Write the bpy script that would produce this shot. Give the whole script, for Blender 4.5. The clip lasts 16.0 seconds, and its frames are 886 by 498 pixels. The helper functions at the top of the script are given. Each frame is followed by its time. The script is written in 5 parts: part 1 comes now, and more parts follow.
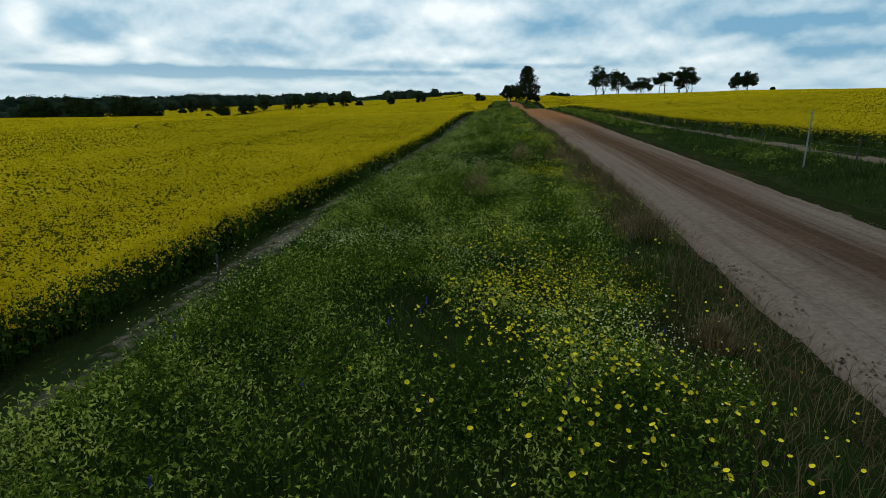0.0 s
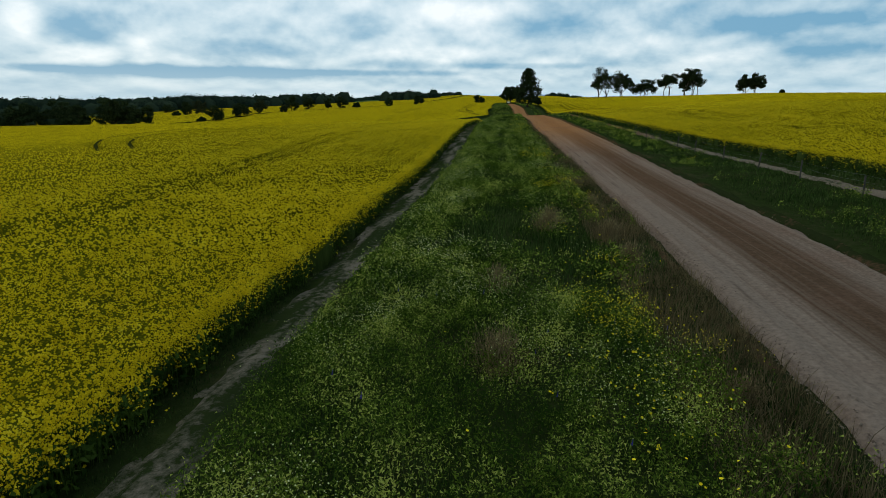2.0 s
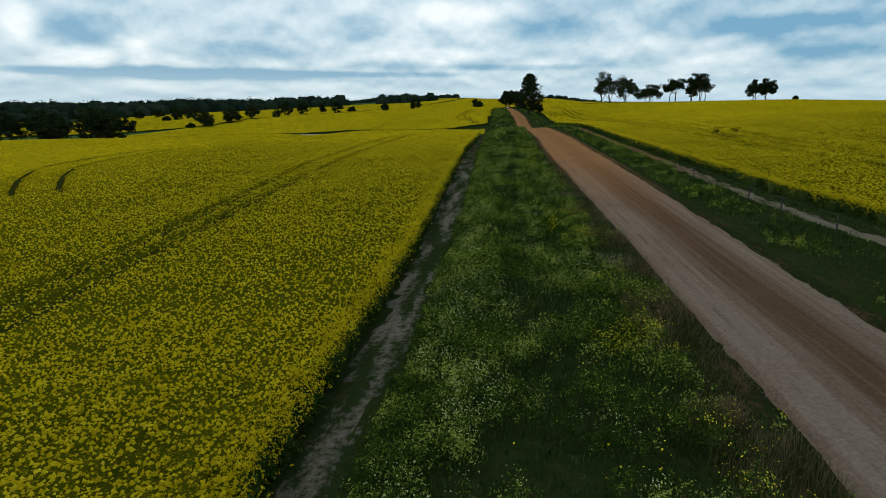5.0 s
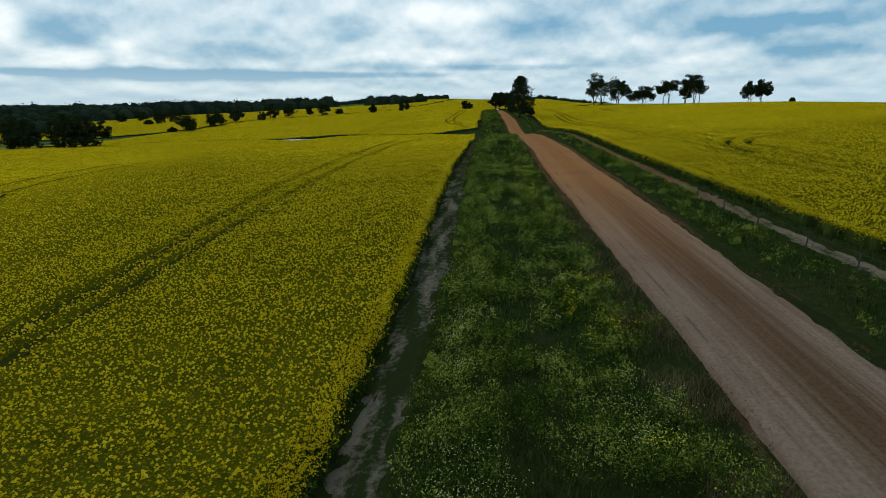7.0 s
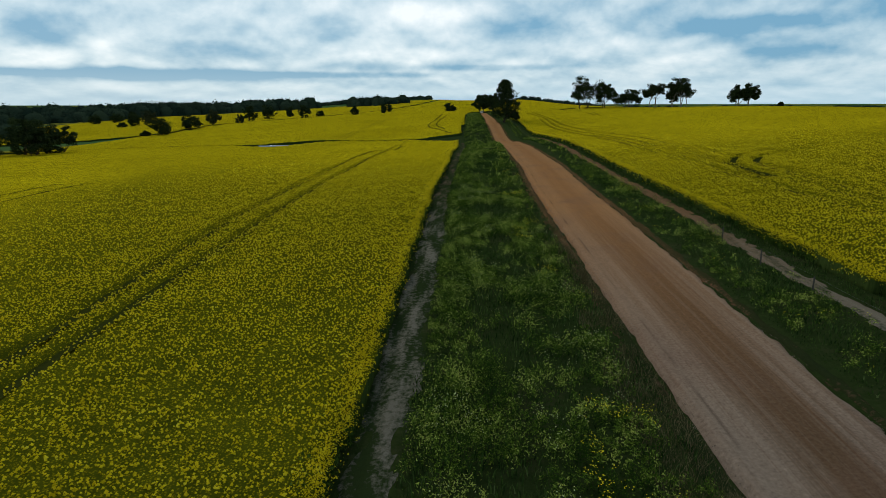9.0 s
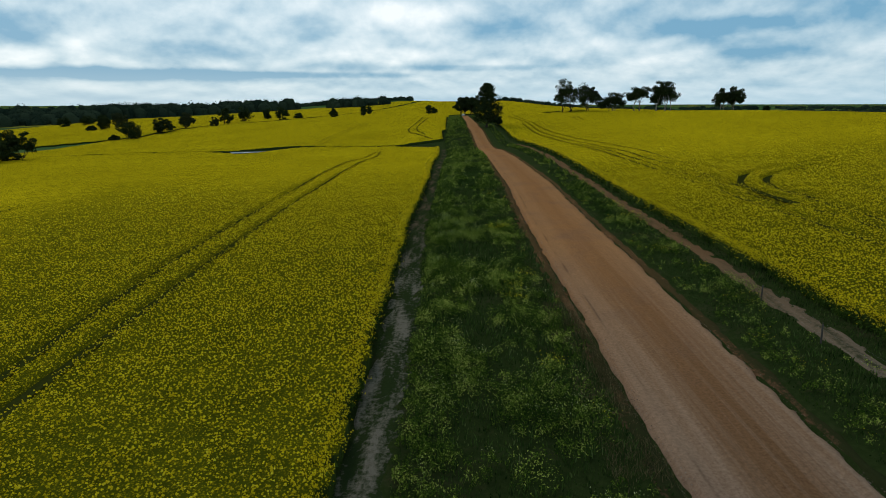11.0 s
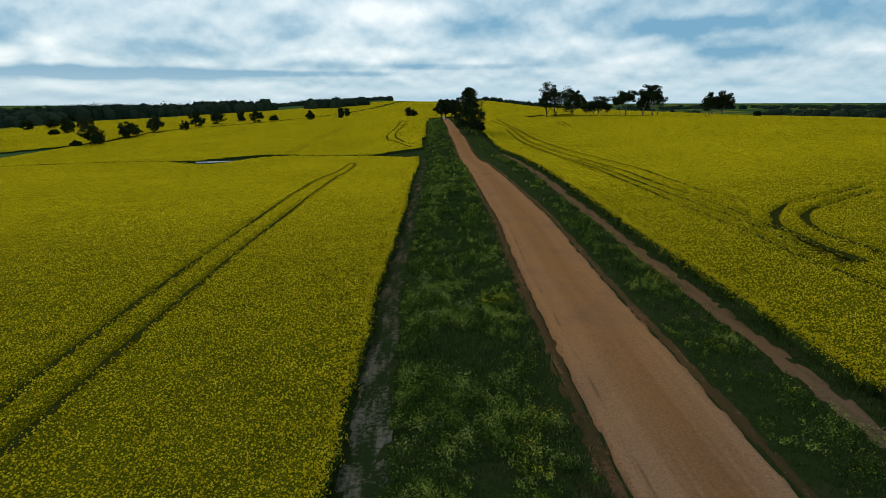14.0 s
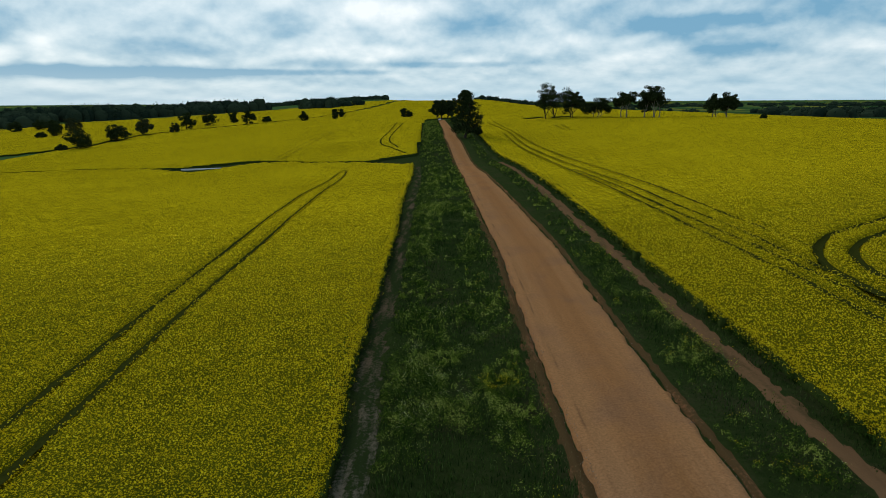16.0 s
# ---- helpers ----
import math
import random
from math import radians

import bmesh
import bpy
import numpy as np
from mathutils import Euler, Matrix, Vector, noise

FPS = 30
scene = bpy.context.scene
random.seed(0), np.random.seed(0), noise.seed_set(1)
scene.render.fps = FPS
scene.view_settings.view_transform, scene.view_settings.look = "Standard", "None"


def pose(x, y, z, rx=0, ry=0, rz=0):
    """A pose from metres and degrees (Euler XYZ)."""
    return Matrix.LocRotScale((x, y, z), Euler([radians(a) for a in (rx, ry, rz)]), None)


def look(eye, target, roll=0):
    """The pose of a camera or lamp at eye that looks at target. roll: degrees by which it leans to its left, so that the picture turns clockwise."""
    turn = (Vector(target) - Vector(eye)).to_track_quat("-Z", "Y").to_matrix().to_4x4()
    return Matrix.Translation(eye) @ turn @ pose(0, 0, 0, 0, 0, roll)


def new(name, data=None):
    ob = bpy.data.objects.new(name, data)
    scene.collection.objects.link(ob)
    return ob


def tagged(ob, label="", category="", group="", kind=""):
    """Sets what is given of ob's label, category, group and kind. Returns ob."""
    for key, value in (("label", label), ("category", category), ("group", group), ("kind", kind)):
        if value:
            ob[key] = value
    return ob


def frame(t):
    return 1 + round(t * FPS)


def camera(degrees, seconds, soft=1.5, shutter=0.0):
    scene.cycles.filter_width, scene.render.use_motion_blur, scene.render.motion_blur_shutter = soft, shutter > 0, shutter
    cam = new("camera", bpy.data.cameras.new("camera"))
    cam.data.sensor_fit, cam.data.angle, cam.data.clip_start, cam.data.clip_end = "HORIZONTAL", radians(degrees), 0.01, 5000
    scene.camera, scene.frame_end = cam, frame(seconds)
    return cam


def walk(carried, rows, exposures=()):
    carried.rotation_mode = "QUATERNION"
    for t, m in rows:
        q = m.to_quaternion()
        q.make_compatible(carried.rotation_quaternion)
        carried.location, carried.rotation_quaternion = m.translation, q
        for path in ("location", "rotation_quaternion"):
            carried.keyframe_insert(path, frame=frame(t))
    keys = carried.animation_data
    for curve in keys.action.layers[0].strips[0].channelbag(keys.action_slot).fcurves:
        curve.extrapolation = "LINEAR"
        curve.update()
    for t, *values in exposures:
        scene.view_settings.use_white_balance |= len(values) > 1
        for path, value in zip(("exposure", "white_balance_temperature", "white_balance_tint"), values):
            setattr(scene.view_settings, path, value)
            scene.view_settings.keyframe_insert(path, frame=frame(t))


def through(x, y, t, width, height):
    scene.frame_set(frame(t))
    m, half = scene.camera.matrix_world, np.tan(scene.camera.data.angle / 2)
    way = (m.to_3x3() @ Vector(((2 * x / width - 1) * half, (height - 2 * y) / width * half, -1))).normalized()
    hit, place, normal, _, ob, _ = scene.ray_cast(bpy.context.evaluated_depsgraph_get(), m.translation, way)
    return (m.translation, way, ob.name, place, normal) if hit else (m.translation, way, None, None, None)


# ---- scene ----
cam = camera(76.0, 16.0, soft=0.75)
# seconds, x, y, z, yaw, pitch, roll
PATH = [
    (0.0, -1.50, 0.00, 3.00, -0.34, -14.43, 0.36),
    (0.5, -1.45, 2.28, 3.35, -0.36, -14.41, 0.30),
    (1.0, -1.39, 4.55, 3.75, -0.40, -14.47, 0.29),
    (1.5, -1.35, 6.80, 4.17, -0.43, -14.46, 0.31),
    (2.0, -1.35, 9.03, 4.61, -0.44, -14.44, 0.28),
    (2.5, -1.35, 11.26, 5.06, -0.48, -14.42, 0.25),
    (3.0, -1.32, 13.47, 5.51, -0.51, -14.41, 0.26),
    (3.5, -1.32, 15.61, 5.94, -0.55, -14.40, 0.25),
    (4.0, -1.36, 17.69, 6.33, -0.57, -14.38, 0.25),
    (6.5, -0.71, 28.21, 7.98, -1.26, -14.23, -0.04),
    (7.0, -0.60, 30.22, 8.36, -1.63, -14.29, -0.08),
    (7.5, -0.44, 32.24, 8.76, -2.04, -14.33, -0.08),
    (8.0, -0.25, 34.29, 9.19, -2.42, -14.33, -0.08),
    (8.5, -0.02, 36.39, 9.62, -2.81, -14.28, -0.06),
    (9.0, 0.21, 38.51, 10.04, -3.23, -14.28, -0.08),
    (9.5, 0.45, 40.63, 10.46, -3.67, -14.32, -0.09),
    (12.0, 1.51, 50.50, 12.30, -5.83, -14.21, -0.09),
    (12.5, 1.72, 52.51, 12.72, -6.13, -14.21, -0.10),
    (13.0, 1.94, 54.52, 13.14, -6.42, -14.25, -0.14),
    (13.5, 2.14, 56.55, 13.56, -6.69, -14.34, -0.16),
    (14.0, 2.35, 58.57, 13.99, -6.98, -14.37, -0.14),
    (14.5, 2.59, 60.60, 14.45, -7.24, -14.37, -0.14),
    (15.0, 2.89, 62.61, 14.90, -7.38, -14.45, -0.20),
    (15.5, 3.23, 64.63, 15.34, -7.37, -14.49, -0.27),
    (16.0, 3.62, 66.63, 15.78, -7.30, -14.55, -0.34),
]
EXPOSURE = [(0.0, 0.2), (16.0, 0.2)]
walk(cam, [(t, pose(x, y, z, 0, 0, yaw) @ pose(0, 0, 0, 90 + pitch) @ pose(0, 0, 0, 0, 0, roll))
           for t, x, y, z, yaw, pitch, roll in PATH], EXPOSURE)

# ---- sky and sun ----
SUN_TURN, SUN_HEIGHT = radians(-25), radians(36)


def link(tree, a, b):
    tree.links.new(a, b)


def ramp(tree, source, stops):
    n = tree.nodes.new("ShaderNodeValToRGB")
    while len(n.color_ramp.elements) < len(stops):
        n.color_ramp.elements.new(0.5)
    for e, (at, colour) in zip(n.color_ramp.elements, stops):
        e.position, e.color = at, (*colour, 1) if len(colour) == 3 else colour
    tree.links.new(source, n.inputs[0])
    return n


def maths(tree, operation, a, b=None, c=None):
    n = tree.nodes.new("ShaderNodeMath")
    n.operation = operation
    for socket, v in zip(n.inputs, (a, b, c)):
        if v is None:
            continue
        if isinstance(v, (int, float)):
            socket.default_value = v
        else:
            tree.links.new(v, socket)
    return n.outputs[0]


def mix(tree, factor, a, b, blend="MIX"):
    n = tree.nodes.new("ShaderNodeMix")
    n.data_type, n.blend_type = "RGBA", blend
    for socket, v in ((n.inputs[0], factor), (n.inputs[6], a), (n.inputs[7], b)):
        if isinstance(v, (int, float)):
            socket.default_value = v
        elif isinstance(v, tuple):
            socket.default_value = (*v, 1)
        else:
            tree.links.new(v, socket)
    return n.outputs[2]


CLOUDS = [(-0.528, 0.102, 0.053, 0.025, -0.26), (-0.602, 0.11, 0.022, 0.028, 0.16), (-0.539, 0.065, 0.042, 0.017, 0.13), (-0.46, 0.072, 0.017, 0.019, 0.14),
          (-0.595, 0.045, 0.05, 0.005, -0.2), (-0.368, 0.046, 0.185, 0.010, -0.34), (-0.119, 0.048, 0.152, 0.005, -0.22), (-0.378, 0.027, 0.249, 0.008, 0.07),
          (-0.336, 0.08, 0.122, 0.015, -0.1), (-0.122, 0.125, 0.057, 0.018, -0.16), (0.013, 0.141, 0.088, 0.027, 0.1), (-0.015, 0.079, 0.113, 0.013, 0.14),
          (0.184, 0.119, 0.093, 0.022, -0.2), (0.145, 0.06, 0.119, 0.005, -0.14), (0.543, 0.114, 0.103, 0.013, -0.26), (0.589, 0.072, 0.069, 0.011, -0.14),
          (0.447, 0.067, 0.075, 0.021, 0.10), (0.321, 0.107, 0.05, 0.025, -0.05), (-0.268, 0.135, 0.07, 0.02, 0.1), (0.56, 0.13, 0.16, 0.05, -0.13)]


def make_world():
    world = bpy.data.worlds.new("overcast_sky")
    scene.world = world
    world.use_nodes = True
    tree = world.node_tree
    tree.nodes.clear()
    out, back = tree.nodes.new("ShaderNodeOutputWorld"), tree.nodes.new("ShaderNodeBackground")
    sky = tree.nodes.new("ShaderNodeTexSky")
    sky.sky_type, sky.sun_disc = "NISHITA", False
    sky.sun_elevation, sky.sun_rotation = SUN_HEIGHT, SUN_TURN
    blue = mix(tree, 1.0, sky.outputs[0], (0.10, 0.10, 0.10), "MULTIPLY")
    way = tree.nodes.new("ShaderNodeTexCoord").outputs["Generated"]
    parts = tree.nodes.new("ShaderNodeSeparateXYZ")
    link(tree, way, parts.inputs[0])
    x, y, z = parts.outputs
    # cloud cells that flatten and crowd towards the horizon
    flat = tree.nodes.new("ShaderNodeCombineXYZ")
    link(tree, x, flat.inputs[0])
    link(tree, y, flat.inputs[1])
    link(tree, maths(tree, "MULTIPLY", maths(tree, "LOGARITHM", maths(tree, "ADD", maths(tree, "MAXIMUM", z, 0.0), 0.07), 2.718), 0.30), flat.inputs[2])

    def deck(scale, detail, rough, shift, warp=0.0):
        place = tree.nodes.new("ShaderNodeMapping")
        place.inputs["Location"].default_value = shift
        link(tree, flat.outputs[0], place.inputs[0])
        n = tree.nodes.new("ShaderNodeTexNoise")
        n.inputs["Scale"].default_value, n.inputs["Detail"].default_value = scale, detail
        n.inputs["Roughness"].default_value, n.inputs["Distortion"].default_value = rough, warp
        link(tree, place.outputs[0], n.inputs["Vector"])
        return n.outputs[0]

    # billows lit from above: brighter where the cloud thins upwards, darker under its flat base
    low, high = deck(6.5, 6, 0.5, (3.1, 1.7, 0.4), 0.1), deck(6.5, 6, 0.5, (3.1, 1.7, 0.425), 0.1)
    lit = maths(tree, "MULTIPLY", maths(tree, "SUBTRACT", low, high), 1.5)
    fine = maths(tree, "MULTIPLY", maths(tree, "SUBTRACT", deck(24.0, 5, 0.55, (7.3, 2.2, 1.1), 0.3), 0.5), 0.18)
    broad = maths(tree, "MULTIPLY", maths(tree, "SUBTRACT", deck(3.2, 2, 0.5, (1.3, 4.7, 2.9)), 0.5), 0.22)
    tone = maths(tree, "ADD", maths(tree, "ADD", maths(tree, "ADD", 0.445, lit), fine), broad)
    # ragged edges for the larger masses
    frayed = maths(tree, "MULTIPLY", maths(tree, "SUBTRACT", deck(11.0, 6, 0.6, (2.2, 5.7, 0.3), 0.2), 0.5), 1.9)
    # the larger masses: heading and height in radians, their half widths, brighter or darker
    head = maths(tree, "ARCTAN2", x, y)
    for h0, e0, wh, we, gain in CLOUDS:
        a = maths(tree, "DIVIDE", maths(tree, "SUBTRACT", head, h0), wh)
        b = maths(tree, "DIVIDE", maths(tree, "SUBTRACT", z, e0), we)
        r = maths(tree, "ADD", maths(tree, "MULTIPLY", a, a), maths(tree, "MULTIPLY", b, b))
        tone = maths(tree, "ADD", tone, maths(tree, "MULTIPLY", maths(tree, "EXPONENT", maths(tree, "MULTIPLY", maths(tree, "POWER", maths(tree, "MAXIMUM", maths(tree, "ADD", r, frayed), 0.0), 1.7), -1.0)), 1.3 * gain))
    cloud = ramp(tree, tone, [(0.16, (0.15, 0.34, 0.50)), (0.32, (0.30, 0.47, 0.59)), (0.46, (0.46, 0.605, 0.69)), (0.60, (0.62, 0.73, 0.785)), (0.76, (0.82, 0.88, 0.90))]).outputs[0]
    haze = ramp(tree, z, [(0.0, (1, 1, 1)), (0.012, (0.8, 0.8, 0.8)), (0.05, (0, 0, 0))]).outputs[0]
    cloud = mix(tree, maths(tree, "MULTIPLY", haze, 0.65), cloud, (0.40, 0.585, 0.70))
    # the deck is thicker and darker overhead
    thick = ramp(tree, z, [(0.24, (1, 1, 1)), (0.55, (0.66, 0.655, 0.65))]).outputs[0]
    cloud = mix(tree, 1.0, cloud, thick, "MULTIPLY")
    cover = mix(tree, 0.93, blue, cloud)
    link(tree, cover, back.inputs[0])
    back.inputs[1].default_value = 1.0
    link(tree, back.outputs[0], out.inputs[0])


make_world()
sun = new("sun", bpy.data.lights.new("sun", "SUN"))
sun.data.energy, sun.data.angle, sun.data.color = 0.9, radians(14), (1.0, 0.95, 0.87)
sun.matrix_world = look((0, 0, 60), (-60 * math.cos(SUN_HEIGHT) * math.sin(-SUN_TURN) * -1, -60 * math.cos(SUN_HEIGHT) * math.cos(SUN_TURN), 60 - 60 * math.sin(SUN_HEIGHT)))

# ---- relief ----
def smooth_curve(xs, ys, q):
    """Monotone cubic through a few knots."""
    xs, ys, q = np.asarray(xs, float), np.asarray(ys, float), np.asarray(q, float)
    h, s = np.diff(xs), np.diff(ys) / np.diff(xs)
    m = np.zeros(len(xs))
    m[0], m[-1] = s[0], s[-1]
    same = s[:-1] * s[1:] > 0
    w1, w2 = 2 * h[1:] + h[:-1], h[1:] + 2 * h[:-1]
    with np.errstate(divide="ignore", invalid="ignore"):
        m[1:-1] = np.where(same, (w1 + w2) / (w1 / s[:-1] + w2 / s[1:]), 0.0)
    q = np.clip(q, xs[0], xs[-1])
    i = np.clip(np.searchsorted(xs, q, side="right") - 1, 0, len(xs) - 2)
    t = (q - xs[i]) / h[i]
    return ((2 * t**3 - 3 * t**2 + 1) * ys[i] + (t**3 - 2 * t**2 + t) * h[i] * m[i]
            + (3 * t**2 - 2 * t**3) * ys[i + 1] + (t**3 - t**2) * h[i] * m[i + 1])


ROAD_Y = (-80, 0, 13, 28, 40, 50, 60, 70, 85, 100, 120, 160, 200, 270, 340, 500, 1000, 5000)
ROAD_X = (-6.0, 5.05, 6.82, 8.8, 9.95, 11.05, 12.1, 13.15, 14.8, 16.5, 19.3, 24.6, 29.8, 35.0, 41.8, 57.0, 100.0, 400.0)


def road_x(y):
    return smooth_curve(ROAD_Y, ROAD_X, y)


ROAD_MID = (-80, 0, 100, 0, 117, -0.15, 134, -0.9, 160, -1.75, 178, -2.15, 200, -2.15, 230, -1.5, 260, -1.5, 280, -1.7, 310, -0.9, 360, -0.6, 446, -0.4)
ROAD_HALF = (-80, 2.55, 40, 2.6, 60, 2.78, 90, 2.92, 110, 2.95, 135, 2.9, 165, 2.6, 200, 2.4, 446, 2.1)


def from_road(d, y):
    """Distance across from the gravel's middle, as if it were six metres wide throughout."""
    return (d - smooth_curve(ROAD_MID[0::2], ROAD_MID[1::2], y)) * 3.0 / smooth_curve(ROAD_HALF[0::2], ROAD_HALF[1::2], y)


# Height of the bare ground along lines beside the road: metres from its middle, then y and z by turns.
LANES = {
    -900: (-100, -20, 300, -26, 700, -18, 1100, -10, 1700, -2, 2600, 4, 5000, 9),
    -420: (-100, -8, 200, -14, 400, -15, 600, -11, 900, -4, 1500, 4, 2500, 6, 5000, 10),
    -210: (-100, -3, 90, -3, 150, -5, 250, -9.5, 330, -10.5, 410, -8.6, 470, -5, 620, -2.5, 900, 4, 1500, 16, 2500, 12, 5000, 14),
    -110: (-100, -1.8, 110, -1.4, 150, -1.7, 200, -4, 245, -6.2, 275, -6.2, 330, -5, 420, -3, 500, -0.5, 650, 3, 1000, 14, 1500, 22, 5000, 20),
    -55: (-100, -1.4, 80, -1.1, 120, -0.8, 165, -1.3, 215, -4.1, 250, -4.6, 300, -1.5, 500, 3.5, 700, 8, 1000, 17, 1500, 20, 5000, 20),
    -16: (-100, -0.7, 35, -0.55, 55, -0.2, 75, 0.4, 95, 0.7, 150, 0.0, 215, -2.8, 235, -2.6, 268, 1.2, 340, 2.6, 500, 4.4, 700, 8.2, 1000, 15.5, 1300, 18, 5000, 20),
    -8: (-100, 0.1, 15, 0.1, 50, 0.55, 75, 0.95, 100, 1.2, 150, 1.5, 220, -1.8, 270, 2.4, 340, 3.2, 500, 4.6, 700, 8.2, 1000, 15.5, 1300, 18, 5000, 20),
    0: (-100, 0, 15, 0, 40, 0.45, 60, 0.85, 80, 1.15, 110, 1.4, 150, 1.7, 185, 0.7, 222, -1.2, 270, 2.8, 340, 3.4, 500, 4.8, 700, 8.2, 1000, 15.5, 1300, 18, 5000, 20),
    9: (-100, 0.3, 50, 0.85, 80, 1.4, 110, 1.65, 150, 2.0, 190, 1.2, 226, 0.4, 270, 3.0, 340, 3.8, 500, 5, 700, 8.2, 1000, 15.5, 1300, 18, 5000, 20),
    22: (-100, 0.9, 50, 1.4, 80, 2.0, 105, 2.6, 145, 2.9, 200, 2.4, 235, 2.2, 290, 4.2, 340, 5, 500, 6, 700, 8.6, 1000, 15, 1300, 18, 5000, 20),
    60: (-100, 2.2, 60, 3.7, 110, 4.6, 170, 5.2, 230, 5.6, 313, 7.6, 400, 8.2, 600, 9.2, 1000, 14.5, 1300, 18, 1700, 15, 5000, 20),
    105: (-100, 3, 60, 4.9, 150, 6.8, 200, 7.7, 260, 8.5, 320, 8.0, 400, 7.2, 600, 7.5, 1000, 13.5, 1280, 19.5, 1700, 12, 5000, 14),
    220: (-100, 4, 100, 5.8, 200, 6.2, 300, 5.4, 450, 4.6, 700, 5.2, 850, 4.6, 1280, 6, 2200, -6, 5000, 14),
    600: (-100, 0, 200, -4, 500, -12, 1000, -18, 2000, -8, 5000, 14),
}


def ground_z(x, y):
    x, y = np.broadcast_arrays(np.asarray(x, float), np.asarray(y, float))
    d = x - road_x(y)
    keys = np.array(sorted(LANES), float)
    rows = np.stack([smooth_curve(LANES[k][0::2], LANES[k][1::2], y) for k in sorted(LANES)])
    d = np.clip(d, keys[0], keys[-1])
    i = np.clip(np.searchsorted(keys, d, side="right") - 1, 0, len(keys) - 2)
    pick = lambda j: np.take_along_axis(rows, np.clip(j, 0, len(keys) - 1)[None], 0)[0]
    z0, z1, z2, z3 = pick(i - 1), pick(i), pick(i + 1), pick(i + 2)
    k = lambda j: keys[np.clip(j, 0, len(keys) - 1)]
    h = k(i + 1) - k(i)
    s0 = np.where(i > 0, (z1 - z0) / np.maximum(k(i) - k(i - 1), 1e-6), (z2 - z1) / h)
    s1 = (z2 - z1) / h
    s2 = np.where(i < len(keys) - 2, (z3 - z2) / np.maximum(k(i + 2) - k(i + 1), 1e-6), s1)
    mono = lambda a, b: np.where(a * b > 0, 2 * a * b / np.where(np.abs(a + b) > 1e-9, a + b, 1), 0)
    m1, m2, t = mono(s0, s1), mono(s1, s2), (d - k(i)) / h
    return ((2 * t**3 - 3 * t**2 + 1) * z1 + (t**3 - 2 * t**2 + t) * h * m1 + (3 * t**2 - 2 * t**3) * z2 + (t**3 - t**2) * h * m2)

# ---- materials ----
def material(name, rough=0.85):
    m = bpy.data.materials.new(name)
    m.use_nodes = True
    tree = m.node_tree
    shader = tree.nodes["Principled BSDF"]
    shader.inputs["Roughness"].default_value = rough
    shader.inputs["Specular IOR Level"].default_value = 0.0 if rough > 0.5 else 0.5
    return m, tree, shader


def spot(tree, kind="Object"):
    return tree.nodes.new("ShaderNodeTexCoord").outputs[kind]


def noise_tex(tree, vector, scale, detail=4, rough=0.55, warp=0.0):
    n = tree.nodes.new("ShaderNodeTexNoise")
    n.inputs["Scale"].default_value, n.inputs["Detail"].default_value = scale, detail
    n.inputs["Roughness"].default_value, n.inputs["Distortion"].default_value = rough, warp
    link(tree, vector, n.inputs["Vector"])
    return n.outputs[0]


def voronoi(tree, vector, scale, feature="F1", jitter=1.0):
    n = tree.nodes.new("ShaderNodeTexVoronoi")
    n.feature = feature
    n.inputs["Scale"].default_value, n.inputs["Randomness"].default_value = scale, jitter
    link(tree, vector, n.inputs["Vector"])
    return n


def stretched(tree, vector, scale):
    n = tree.nodes.new("ShaderNodeMapping")
    n.inputs["Scale"].default_value = scale
    link(tree, vector, n.inputs[0])
    return n.outputs[0]


def bump(tree, shader, height, strength=0.5, distance=0.05):
    n = tree.nodes.new("ShaderNodeBump")
    n.inputs["Strength"].default_value, n.inputs["Distance"].default_value = strength, distance
    link(tree, height, n.inputs["Height"])
    link(tree, n.outputs[0], shader.inputs["Normal"])


def leaf_material(name, dark, light, rough=0.7, tips=None, through=0.0, sprigs=0.0, patches=1.35):
    """Foliage whose colour differs from leaf to leaf and from patch to patch."""
    m, tree, shader = material(name, rough)
    grain = tree.nodes.new("ShaderNodeNewGeometry").outputs["Random Per Island"]
    patch = noise_tex(tree, spot(tree), 0.9, 3)
    sprig = maths(tree, "MULTIPLY", maths(tree, "SUBTRACT", noise_tex(tree, spot(tree), 5.0, 2), 0.5), sprigs)
    f = maths(tree, "ADD", maths(tree, "MULTIPLY", grain, 0.6), maths(tree, "MULTIPLY", maths(tree, "SUBTRACT", patch, 0.36 + 0.04 * (patches - 1.35)), patches))
    f = maths(tree, "ADD", f, sprig)
    stops = [(0.15, dark), (0.75, light)] + ([(0.97, tips)] if tips else [])
    colour = ramp(tree, f, stops).outputs[0]
    link(tree, colour, shader.inputs["Base Color"])
    if through:
        glow = tree.nodes.new("ShaderNodeBsdfTranslucent")
        both = tree.nodes.new("ShaderNodeMixShader")
        both.inputs[0].default_value = through
        link(tree, mix(tree, 0.5, colour, (0.9, 1.0, 0.3), "MULTIPLY"), glow.inputs[0])
        link(tree, shader.outputs[0], both.inputs[1])
        link(tree, glow.outputs[0], both.inputs[2])
        link(tree, both.outputs[0], tree.nodes["Material Output"].inputs[0])
    return m


